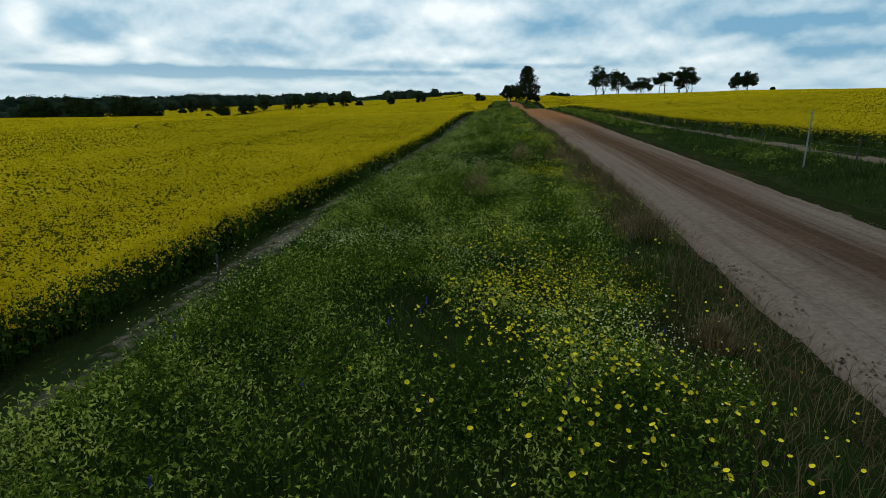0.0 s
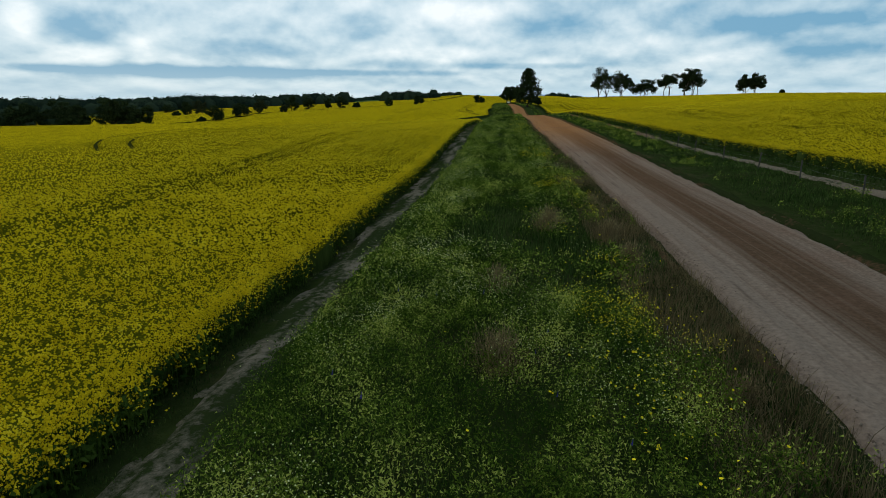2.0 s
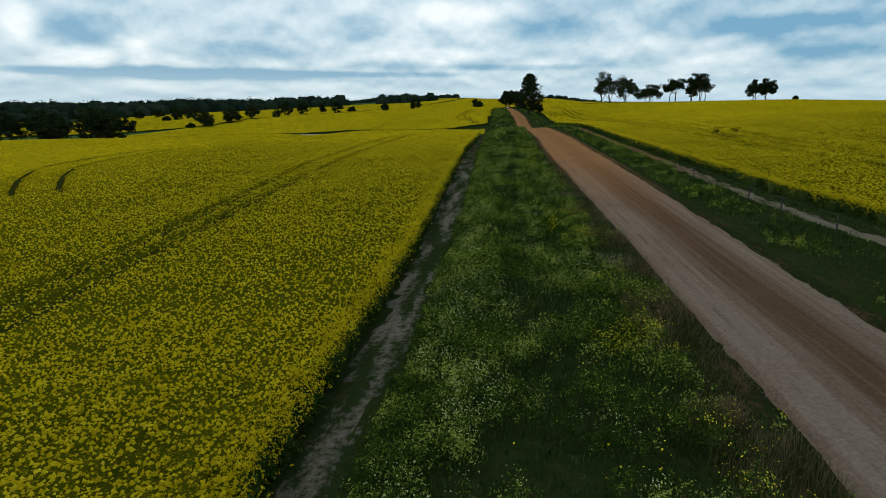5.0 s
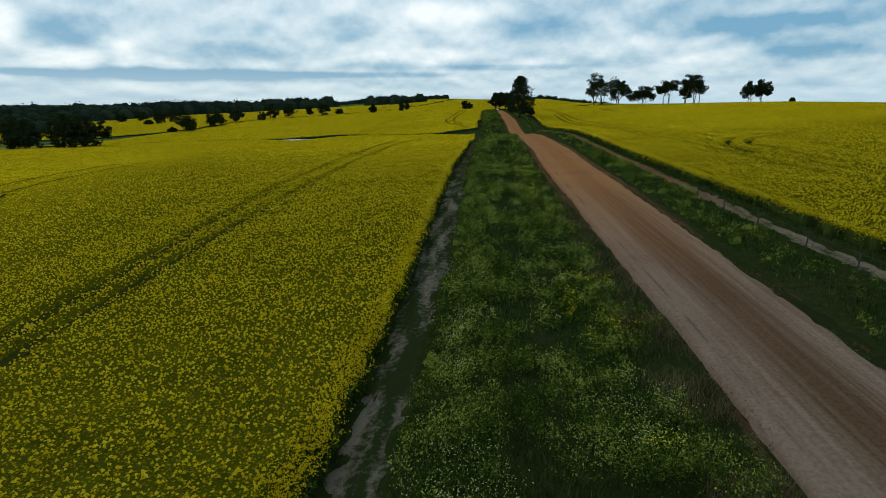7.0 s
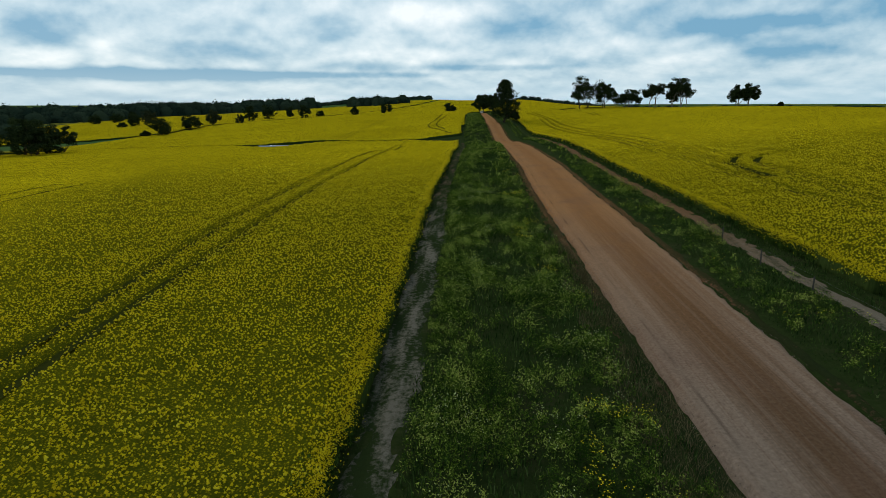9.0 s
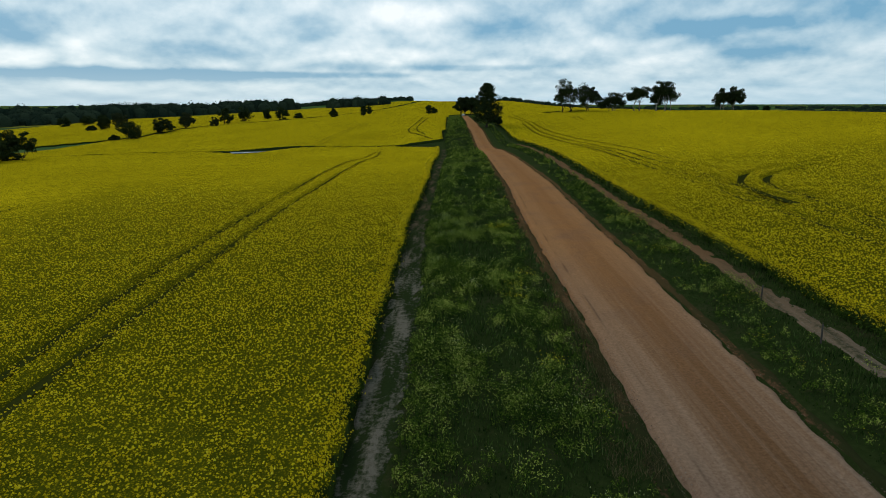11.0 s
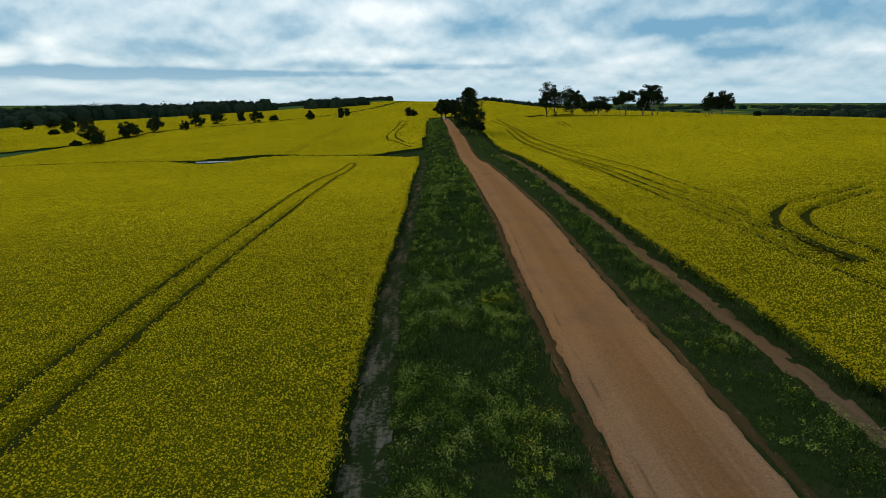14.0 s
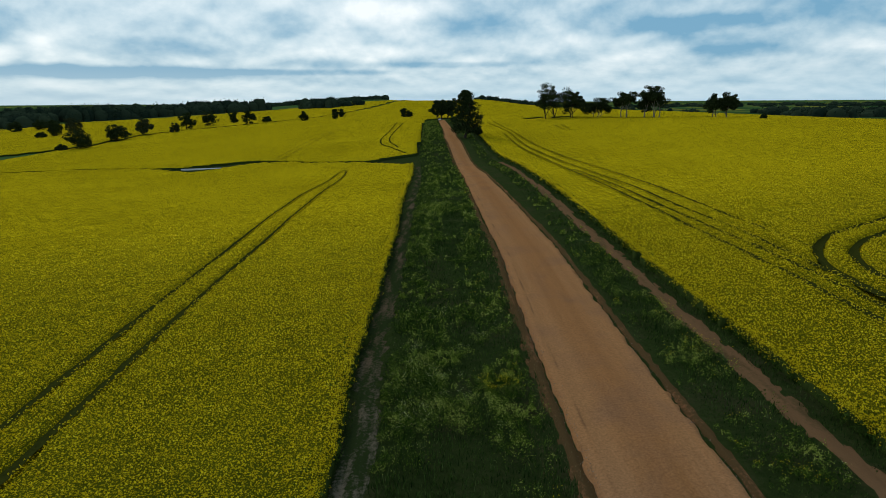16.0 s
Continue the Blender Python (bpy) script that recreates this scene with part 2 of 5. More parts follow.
def grass_ground():
    m, tree, shader = material("grassy_soil", 0.95)
    p = spot(tree)
    a, b, c = noise_tex(tree, p, 0.35, 5), noise_tex(tree, p, 3.0, 6, 0.7), noise_tex(tree, p, 22, 4, 0.7)
    green = mix(tree, b, (0.012, 0.021, 0.006), (0.045, 0.066, 0.018))
    soil = mix(tree, c, (0.035, 0.028, 0.016), (0.095, 0.07, 0.045))
    f = ramp(tree, maths(tree, "ADD", maths(tree, "MULTIPLY", a, 0.6), maths(tree, "MULTIPLY", b, 0.4)), [(0.50, (0, 0, 0)), (0.66, (1, 1, 1))]).outputs[0]
    link(tree, mix(tree, maths(tree, "MULTIPLY", f, 0.45), green, soil), shader.inputs["Base Color"])
    bump(tree, shader, maths(tree, "ADD", b, c), 0.9, 0.12)
    return m


def pasture():
    m, tree, shader = material("far_pasture", 0.95)
    p = spot(tree)
    a, b = noise_tex(tree, stretched(tree, p, (1, 0.45, 1)), 0.006, 4), noise_tex(tree, p, 0.05, 5, 0.65)
    base = ramp(tree, a, [(0.34, (0.022, 0.052, 0.022)), (0.46, (0.045, 0.105, 0.030)), (0.54, (0.075, 0.13, 0.04)), (0.58, (0.34, 0.28, 0.02)), (0.62, (0.06, 0.10, 0.04)), (0.7, (0.035, 0.08, 0.03))]).outputs[0]
    link(tree, mix(tree, maths(tree, "MULTIPLY", b, 0.6), base, (0.02, 0.034, 0.014)), shader.inputs["Base Color"])
    return m


def gravel_road():
    """Uses the road's own map: u across in metres, v along in metres."""
    m, tree, shader = material("red_gravel_road", 0.9)
    uv = tree.nodes.new("ShaderNodeUVMap").outputs[0]
    p = spot(tree)
    parts = tree.nodes.new("ShaderNodeSeparateXYZ")
    link(tree, uv, parts.inputs[0])
    across, along = parts.outputs[0], parts.outputs[1]
    streak = noise_tex(tree, stretched(tree, uv, (3.2, 0.05, 1)), 1.0, 6, 0.6)
    fine_streak = noise_tex(tree, stretched(tree, uv, (14, 0.22, 1)), 1.0, 4, 0.6)
    patch, grit, stones = noise_tex(tree, p, 0.25, 4), noise_tex(tree, p, 9.0, 6, 0.75), noise_tex(tree, p, 60, 3, 0.8)
    wobble = maths(tree, "ADD", across, maths(tree, "MULTIPLY", maths(tree, "SUBTRACT", noise_tex(tree, stretched(tree, uv, (0.3, 0.06, 1)), 1.0, 3), 0.5), 1.2))
    # worn wheel paths are redder and darker, loose sand at the sides is paler
    side = ramp(tree, maths(tree, "DIVIDE", maths(tree, "ADD", wobble, 3.0), 6.0), [(0.0, (0.8, 0.8, 0.8)), (0.10, (1.0, 1.0, 1.0)), (0.25, (0.85, 0.85, 0.85)), (0.38, (0.28, 0.28, 0.28)), (0.50, (0.0, 0.0, 0.0)), (0.64, (0.0, 0.0, 0.0)), (0.76, (0.55, 0.55, 0.55)), (0.90, (0.8, 0.8, 0.8))]).outputs[0]
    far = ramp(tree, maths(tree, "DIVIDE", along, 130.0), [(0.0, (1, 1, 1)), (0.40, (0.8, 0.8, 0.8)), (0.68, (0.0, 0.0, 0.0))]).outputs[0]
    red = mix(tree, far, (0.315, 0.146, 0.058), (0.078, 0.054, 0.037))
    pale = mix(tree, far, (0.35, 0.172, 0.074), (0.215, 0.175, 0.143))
    f = maths(tree, "ADD", maths(tree, "MULTIPLY", side, 1.05), maths(tree, "MULTIPLY", maths(tree, "SUBTRACT", streak, 0.5), 1.9))
    f = maths(tree, "ADD", f, maths(tree, "MULTIPLY", maths(tree, "SUBTRACT", fine_streak, 0.5), 0.8))
    f = ramp(tree, f, [(0.0, (0, 0, 0)), (1.0, (1, 1, 1))]).outputs[0]
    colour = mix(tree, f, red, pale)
    colour = mix(tree, maths(tree, "MULTIPLY", ramp(tree, patch, [(0.5, (0, 0, 0)), (0.7, (1, 1, 1))]).outputs[0], 0.35), colour, (0.17, 0.10, 0.07))
    # a thin dark line: the grader ridge's shadow painted along one side
    ridge_shadow = maths(tree, "ABSOLUTE", maths(tree, "ADD", maths(tree, "ADD", across, maths(tree, "MULTIPLY", maths(tree, "SUBTRACT", wobble, across), 0.35)), 2.25))
    ridge_shadow = maths(tree, "MULTIPLY", ramp(tree, ridge_shadow, [(0.0, (1, 1, 1)), (0.12, (0, 0, 0))]).outputs[0], ramp(tree, noise_tex(tree, stretched(tree, uv, (0.5, 0.25, 1)), 1.0, 4), [(0.46, (0, 0, 0)), (0.62, (0.5, 0.5, 0.5))]).outputs[0])
    colour = mix(tree, ridge_shadow, colour, (0.055, 0.035, 0.024))
    grain = ramp(tree, grit, [(0.3, (0.62, 0.62, 0.62)), (0.7, (1.16, 1.16, 1.16))]).outputs[0]
    link(tree, mix(tree, 1.0, colour, grain, "MULTIPLY"), shader.inputs["Base Color"])
    bump(tree, shader, maths(tree, "ADD", maths(tree, "MULTIPLY", fine_streak, 0.6), maths(tree, "ADD", grit, stones)), 0.5, 0.03)
    return m


def sandy(name, pale, dark, green=(0.03, 0.045, 0.015), cover=0.5, redder=None, turn=(0.28, 0.42), thin=0.55):
    m, tree, shader = material(name, 0.95)
    p, uv = spot(tree), tree.nodes.new("ShaderNodeUVMap").outputs[0]
    a, b, c = noise_tex(tree, stretched(tree, uv, (1.2, 0.22, 1)), 1.0, 5), noise_tex(tree, p, 5, 5, 0.7), noise_tex(tree, p, 30, 4, 0.75)
    f = ramp(tree, maths(tree, "ADD", maths(tree, "MULTIPLY", a, 0.6), maths(tree, "MULTIPLY", b, 0.4)), [(cover - 0.06, (0, 0, 0)), (cover + 0.05, (1, 1, 1))]).outputs[0]
    soil = mix(tree, c, dark, pale)
    if redder:
        # the soil turns to bare orange gravel further along
        parts = tree.nodes.new("ShaderNodeSeparateXYZ")
        link(tree, uv, parts.inputs[0])
        on = ramp(tree, maths(tree, "DIVIDE", parts.outputs[1], 200.0), [(turn[0], (0, 0, 0)), (turn[1], (1, 1, 1))]).outputs[0]
        soil = mix(tree, on, soil, mix(tree, c, tuple(0.42 * v for v in redder), redder))
        f = maths(tree, "MULTIPLY", f, maths(tree, "SUBTRACT", 1.0, maths(tree, "MULTIPLY", on, thin)))
    link(tree, mix(tree, f, soil, mix(tree, b, (0.012, 0.02, 0.007), green)), shader.inputs["Base Color"])
    bump(tree, shader, maths(tree, "ADD", b, c), 0.8, 0.05)
    return m


def canopy():
    """The flowering crop's top: yellow heads, dark green gaps with their shade painted in."""
    m, tree, shader = material("canola_canopy", 0.8)
    p = spot(tree)
    heads = voronoi(tree, p, 12.0)
    uv = tree.nodes.new("ShaderNodeUVMap").outputs[0]
    parts = tree.nodes.new("ShaderNodeSeparateXYZ")
    link(tree, uv, parts.inputs[0])
    # the crop closes over in the distance; along the road the flowers stand clear of it
    closed = maths(tree, "MAXIMUM", ramp(tree, maths(tree, "DIVIDE", parts.outputs[1], 400.0), [(0.15, (0, 0, 0)), (0.36, (1, 1, 1))]).outputs[0],
                   ramp(tree, maths(tree, "DIVIDE", maths(tree, "ABSOLUTE", parts.outputs[0]), 100.0), [(0.28, (0, 0, 0)), (0.66, (1, 1, 1))]).outputs[0])
    small, patch, wide = noise_tex(tree, p, 22, 4, 0.7), noise_tex(tree, p, 0.5, 4), noise_tex(tree, p, 0.03, 4)
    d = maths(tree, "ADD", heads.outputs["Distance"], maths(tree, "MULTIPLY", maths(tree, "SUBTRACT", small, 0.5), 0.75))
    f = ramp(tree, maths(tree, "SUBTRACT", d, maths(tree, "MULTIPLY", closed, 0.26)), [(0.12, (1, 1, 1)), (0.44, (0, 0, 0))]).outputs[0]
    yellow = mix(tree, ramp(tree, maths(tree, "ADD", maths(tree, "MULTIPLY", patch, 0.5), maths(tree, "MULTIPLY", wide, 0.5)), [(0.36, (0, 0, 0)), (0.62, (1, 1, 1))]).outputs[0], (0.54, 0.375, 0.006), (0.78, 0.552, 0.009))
    # tufts brighter in the middle, the shade between them put into the colour
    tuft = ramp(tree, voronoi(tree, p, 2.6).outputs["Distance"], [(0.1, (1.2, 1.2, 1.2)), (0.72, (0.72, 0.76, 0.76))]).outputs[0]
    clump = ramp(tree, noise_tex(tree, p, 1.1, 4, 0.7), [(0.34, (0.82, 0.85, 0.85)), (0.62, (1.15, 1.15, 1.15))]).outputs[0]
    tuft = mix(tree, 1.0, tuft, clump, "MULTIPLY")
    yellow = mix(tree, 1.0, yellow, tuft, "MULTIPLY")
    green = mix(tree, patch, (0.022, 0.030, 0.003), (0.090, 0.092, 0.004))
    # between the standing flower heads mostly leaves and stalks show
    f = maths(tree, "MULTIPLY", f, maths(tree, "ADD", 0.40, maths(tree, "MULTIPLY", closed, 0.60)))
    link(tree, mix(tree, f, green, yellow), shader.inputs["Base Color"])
    bump(tree, shader, maths(tree, "SUBTRACT", 1.0, d), 0.35, 0.06)
    return m


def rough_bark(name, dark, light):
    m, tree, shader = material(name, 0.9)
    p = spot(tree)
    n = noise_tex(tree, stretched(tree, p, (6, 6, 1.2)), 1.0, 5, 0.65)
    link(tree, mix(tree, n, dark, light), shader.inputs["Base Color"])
    bump(tree, shader, n, 0.7, 0.05)
    return m


def plain(name, colour, rough=0.6, metal=0.0, spread=0.12, scale=8):
    m, tree, shader = material(name, rough)
    n = noise_tex(tree, spot(tree), scale, 4, 0.65)
    low, high = tuple(c * (1 - spread) for c in colour), tuple(min(1, c * (1 + spread)) for c in colour)
    link(tree, mix(tree, n, low, high), shader.inputs["Base Color"])
    shader.inputs["Metallic"].default_value = metal
    return m


def water():
    m, tree, shader = material("pale_sky_water", 0.05)
    # pale base colour stands in for the bright sky mirrored in the pool
    shader.inputs["Base Color"].default_value = (0.42, 0.42, 0.40, 1)
    shader.inputs["Specular IOR Level"].default_value = 0.5
    bump(tree, shader, noise_tex(tree, spot(tree), 3, 3), 0.01, 0.01)
    return m


GROUND, PASTURE, ROAD = grass_ground(), pasture(), gravel_road()
TRACK_GREY = sandy("pale_sand_track", (0.225, 0.20, 0.155), (0.075, 0.066, 0.05), cover=0.475, redder=(0.135, 0.095, 0.06), turn=(0.40, 0.50), thin=-0.15)
TRACK_TAN = sandy("tan_sand_track", (0.23, 0.195, 0.148), (0.11, 0.083, 0.055), cover=0.56, redder=(0.225, 0.125, 0.062), turn=(0.30, 0.42))
SHOULDER = sandy("red_soil_shoulder", (0.15, 0.084, 0.050), (0.065, 0.036, 0.022), green=(0.030, 0.038, 0.013), cover=0.42, redder=(0.34, 0.155, 0.075), thin=0.3)
# Near-black green: the shade inside the crop's edge is put into the colour.
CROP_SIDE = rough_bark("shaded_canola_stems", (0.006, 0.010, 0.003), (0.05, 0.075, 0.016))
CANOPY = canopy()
HEADS = leaf_material("canola_flowers", (0.62, 0.48, 0.012), (0.90, 0.72, 0.026), 0.7, (0.95, 0.82, 0.07), through=0.6)
STALKS = leaf_material("canola_leaves", (0.018, 0.040, 0.008), (0.075, 0.125, 0.022), through=0.3)
# Flattened green taken towards black for the shade down in the wheel lines.
TRAMPLED = rough_bark("shaded_trampled_canola", (0.008, 0.012, 0.003), (0.055, 0.06, 0.010))
BLADES = leaf_material("wild_grass", (0.012, 0.026, 0.007), (0.055, 0.098, 0.022), 0.65, (0.12, 0.15, 0.055), through=0.25, sprigs=0.7)
WEEDS = leaf_material("leafy_weeds", (0.022, 0.050, 0.008), (0.128, 0.192, 0.025), 0.7, (0.40, 0.44, 0.10), through=0.4, sprigs=1.9, patches=2.8)
DRY = leaf_material("dry_grass", (0.055, 0.042, 0.022), (0.20, 0.155, 0.085), 0.85, through=0.3)
DRY_TALL = leaf_material("tall_dry_grass", (0.10, 0.075, 0.04), (0.30, 0.23, 0.125), 0.85, through=0.3)
DAISY = leaf_material("yellow_daisy", (0.60, 0.47, 0.01), (0.85, 0.72, 0.03), 0.6)
WHITE = leaf_material("white_flower", (0.34, 0.38, 0.13), (0.60, 0.62, 0.30), 0.6)
BLUE = leaf_material("blue_lupin", (0.03, 0.03, 0.12), (0.07, 0.06, 0.28), 0.6)
GUM = leaf_material("gum_leaves", (0.010, 0.018, 0.008), (0.042, 0.060, 0.022), 0.55, through=0.15)
GUM_PALE = leaf_material("pale_gum_leaves", (0.02, 0.028, 0.012), (0.055, 0.065, 0.03), 0.6)
FOREST = leaf_material("far_forest", (0.010, 0.020, 0.014), (0.030, 0.045, 0.026), 0.8)
BARK, BARK_PALE = rough_bark("dark_gum_bark", (0.02, 0.016, 0.012), (0.075, 0.06, 0.05)), rough_bark("pale_gum_bark", (0.10, 0.085, 0.07), (0.30, 0.27, 0.23))
POST_WOOD = rough_bark("weathered_post", (0.03, 0.027, 0.022), (0.11, 0.10, 0.085))
WIRE, POLE = plain("galvanised_wire", (0.25, 0.25, 0.25), 0.4, 0.9), plain("white_weathered_pole", (0.22, 0.24, 0.21), 0.7)
WATER = water()
CLODS = leaf_material("road_clods", (0.075, 0.055, 0.042), (0.22, 0.17, 0.13), 0.9)
CAR_WHITE, CAR_GLASS, RUBBER = plain("white_car_paint", (0.78, 0.79, 0.80), 0.3, 0.0, 0.03), plain("dark_car_glass", (0.02, 0.025, 0.03), 0.1), plain("tyre_rubber", (0.02, 0.02, 0.02), 0.9)
TAIL = plain("red_tail_lamp", (0.35, 0.02, 0.02), 0.3)

# ---- mesh helpers ----
rng = np.random.default_rng(7)


def lumps(x, y, size, seed=0):
    """Smooth random field from 0 to 1 with cells of the given size in metres."""
    x, y = np.asarray(x, float) / size, np.asarray(y, float) / size
    i, j = np.floor(x).astype(np.int64), np.floor(y).astype(np.int64)
    u, v = x - i, y - j
    u, v = u * u * (3 - 2 * u), v * v * (3 - 2 * v)

    def cell(a, b):
        h = (a * 374761393 + b * 668265263 + seed * 974711) & 0x7FFFFFFF
        h = ((h ^ (h >> 13)) * 1274126177) & 0x7FFFFFFF
        return ((h ^ (h >> 16)) & 0xFFFF) / 65535.0

    return (cell(i, j) * (1 - u) + cell(i + 1, j) * u) * (1 - v) + (cell(i, j + 1) * (1 - u) + cell(i + 1, j + 1) * u) * v


def step(a, b, v):
    t = np.clip((np.asarray(v, float) - a) / (b - a), 0, 1)
    return t * t * (3 - 2 * t)


def mesh_of(name, verts, faces, mats, smooth=False, index=None, uv=None):
    """One mesh from arrays: verts (n, 3), faces (m, 3) or (m, 4)."""
    verts, faces = np.asarray(verts, np.float32), np.asarray(faces, np.int32)
    me = bpy.data.meshes.new(name)
    k = faces.shape[1]
    me.vertices.add(len(verts))
    me.vertices.foreach_set("co", verts.ravel())
    me.loops.add(faces.size)
    me.loops.foreach_set("vertex_index", faces.ravel())
    me.polygons.add(len(faces))
    me.polygons.foreach_set("loop_start", np.arange(0, faces.size, k, dtype=np.int32))
    if index is not None:
        me.polygons.foreach_set("material_index", np.asarray(index, np.int32))
    if smooth:
        me.polygons.foreach_set("use_smooth", np.ones(len(faces), bool))
    for m in mats if isinstance(mats, (list, tuple)) else [mats]:
        me.materials.append(m)
    if uv is not None:
        layer = me.uv_layers.new(name="UVMap")
        layer.data.foreach_set("uv", np.asarray(uv, np.float32)[faces.ravel()].ravel())
    me.update(calc_edges=True)
    me.validate()
    return me


def spaced(*runs):
    """Stations along a line: (start, end, gap) runs joined."""
    out = [np.arange(a, b, g) for a, b, g in runs]
    return np.concatenate(out + [[runs[-1][1]]])


def grid(ds, ys, height, keep=None):
    """A sheet over stations across (from the road's middle) and along."""
    d, y = np.meshgrid(ds, ys)
    x = road_x(y) + d
    z = height(x, y, d)
    n, k = len(ys), len(ds)
    at = np.arange(n * k).reshape(n, k)
    faces = np.stack([at[:-1, :-1], at[:-1, 1:], at[1:, 1:], at[1:, :-1]], -1).reshape(-1, 4)
    verts, uv = np.stack([x, y, z], -1).reshape(-1, 3), np.stack([d, y], -1).reshape(-1, 2)
    if keep is not None:
        mid = verts[faces].mean(1)
        faces = faces[keep(mid[:, 0], mid[:, 1], mid[:, 0] - road_x(mid[:, 1]))]
        used = np.unique(faces)
        back = np.full(len(verts), -1)
        back[used] = np.arange(len(used))
        verts, uv, faces = verts[used], uv[used], back[faces]
    return verts, faces, uv


def skirted(verts, faces, uv, down=0.05):
    """Walls from the open rim of a sheet down into the ground."""
    e = np.concatenate([faces[:, [0, 1]], faces[:, [1, 2]], faces[:, [2, 3]], faces[:, [3, 0]]])
    key = np.sort(e, 1)
    _, first, count = np.unique(key[:, 0].astype(np.int64) * len(verts) + key[:, 1], return_index=True, return_counts=True)
    rim = e[first[count == 1]]
    foot = verts.copy()
    foot[:, 2] = ground_z(verts[:, 0], verts[:, 1]) - down
    used = np.unique(rim)
    back = np.zeros(len(verts), int)
    back[used] = len(verts) + np.arange(len(used))
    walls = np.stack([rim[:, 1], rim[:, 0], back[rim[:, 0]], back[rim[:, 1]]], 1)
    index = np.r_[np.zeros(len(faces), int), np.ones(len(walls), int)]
    return np.r_[verts, foot[used]], np.r_[faces, walls], np.r_[uv, uv[used]], index


def near_lines(x, y, lines):
    """Distance to the nearest of some broken lines."""
    best = np.full(np.shape(x), 1e9)
    for line in lines:
        for a, b in zip(line[:-1], line[1:]):
            low, high = np.minimum(a, b) - 2, np.maximum(a, b) + 2
            near = (x > low[0]) & (x < high[0]) & (y > low[1]) & (y < high[1])
            if near.any():
                px, py, (ux, uy) = x[near], y[near], b - a
                t = np.clip(((px - a[0]) * ux + (py - a[1]) * uy) / (ux * ux + uy * uy), 0, 1)
                best[near] = np.minimum(best[near], np.hypot(px - a[0] - t * ux, py - a[1] - t * uy))
    return best


def rounded(line, gap=2.0):
    """A broken line with its corners eased."""
    p = np.array(line, float)
    for _ in range(3):
        p = np.concatenate([p[:1], np.stack([0.75 * p[:-1] + 0.25 * p[1:], 0.25 * p[:-1] + 0.75 * p[1:]], 1).reshape(-1, 2), p[-1:]])
    return p[:: max(1, int(len(p) / 40))]


def stuff(name, me, label, category):
    return tagged(new(name, me), label, category, kind="stuff")


def part(name, me, parent, label=""):
    ob = new(name, me)
    ob.parent = parent
    return tagged(ob, label)


# ---- ground, road and farm tracks ----
def lane_edge(y, knots):
    return smooth_curve(knots[0::2], knots[1::2], y)


CROP_LEFT = (-80, -13.0, 8, -13.1, 20, -13.7, 35, -13.7, 45, -13.35, 65, -13.35, 90, -13.7, 120, -14.3, 158, -15.8, 190, -17.0, 240, -16.2, 600, -14.0, 1200, -14.0)
FAR_EDGE = (200, -15.8, 250, -15.0, 264, -13.7, 342, -12.7, 394, -12.4, 424, -11.4, 440, -10.3, 450, -7.5, 458, 2, 464, 7.7, 1300, 7.7)
CROP_RIGHT = (-80, 13.5, 25, 12.6, 45, 11.7, 60, 10.5, 75, 9.9, 95, 9.6, 130, 9.1, 240, 8.8, 600, 10.0, 1200, 10.0)
TRACK_RIGHT = (-80, 9.2, 25, 9.0, 45, 8.9, 60, 8.15, 80, 8.0, 95, 7.95, 110, 7.9, 130, 7.4, 240, 7.0, 600, 7.5)
TRACK_LEFT = (-80, -11.6, 8, -11.9, 22, -12.75, 32, -12.75, 42, -12.35, 60, -12.25, 78, -12.3, 90, -12.65, 120, -13.3, 160, -14.3, 200, -15.0, 240, -14.6, 600, -13.5)


def rut(d, y):
    """Crown, wheel paths and loose ridges of the gravel road."""
    w = d + 0.35 * (lumps(0 * y, y, 9, 3) - 0.5)
    z = 0.07 * (1 - (d / 3.0) ** 2)
    for at, deep, wide in ((-1.7, 0.035, 0.35), (-0.35, 0.02, 0.3), (1.0, 0.04, 0.35), (2.1, 0.02, 0.3)):
        z = z - deep * np.exp(-(((w - at) / wide) ** 2))
    for at, high in ((-2.45, 0.045), (2.5, 0.05), (-1.0, 0.015), (0.35, 0.02)):
        z = z + high * np.exp(-(((w - at) / 0.18) ** 2)) * (0.4 + lumps(d, y, 2.5, 5))
    return z + 0.012 * (lumps(d, y, 0.5, 9) - 0.5)


def ground_height(x, y, d):
    near = np.exp(-((d / 25.0) ** 2))
    z = ground_z(x, y) + near * 0.10 * (lumps(x, y, 1.7, 1) - 0.5) + 0.05 * (lumps(x, y, 6, 2) - 0.5)
    bed = (1 - step(2.7, 3.5, np.abs(from_road(d, y)))) * (1 - step(440, 448, y))
    return z - 0.22 * bed


ds = spaced((-4600, -900, 185), (-900, -250, 26), (-250, -60, 6), (-60, -17, 1.5), (-17, 16, 0.5), (16, 60, 1.5), (60, 250, 6), (250, 900, 26), (900, 4600, 185))
ys = spaced((-300, -20, 14), (-20, 130, 1.1), (130, 330, 3.0), (330, 1000, 12), (1000, 4700, 90))
v, f, uv = grid(ds, ys, ground_height)
mid = v[f].mean(1)
md = mid[:, 0] - road_x(mid[:, 1])
far = (mid[:, 1] > 446) | (md > 150) | (md < -200)
tagged(new("ground", mesh_of("ground", v, f, [GROUND, PASTURE], True, far.astype(int), uv)), "dark grassy soil rolling away to the far horizon", "ground", kind="structure")


def road_height(x, y, d):
    d = from_road(d, y)
    frayed = 0.14 * (lumps(d * 0 + np.sign(d), y, 1.3, 11) - 0.35) + 0.3 * (lumps(d, y, 0.6, 12) - 0.5)
    edge = step(2.8, 3.15, np.abs(d) + frayed)
    return ground_z(x, y) + 0.02 + rut(d, y) - 0.30 * edge


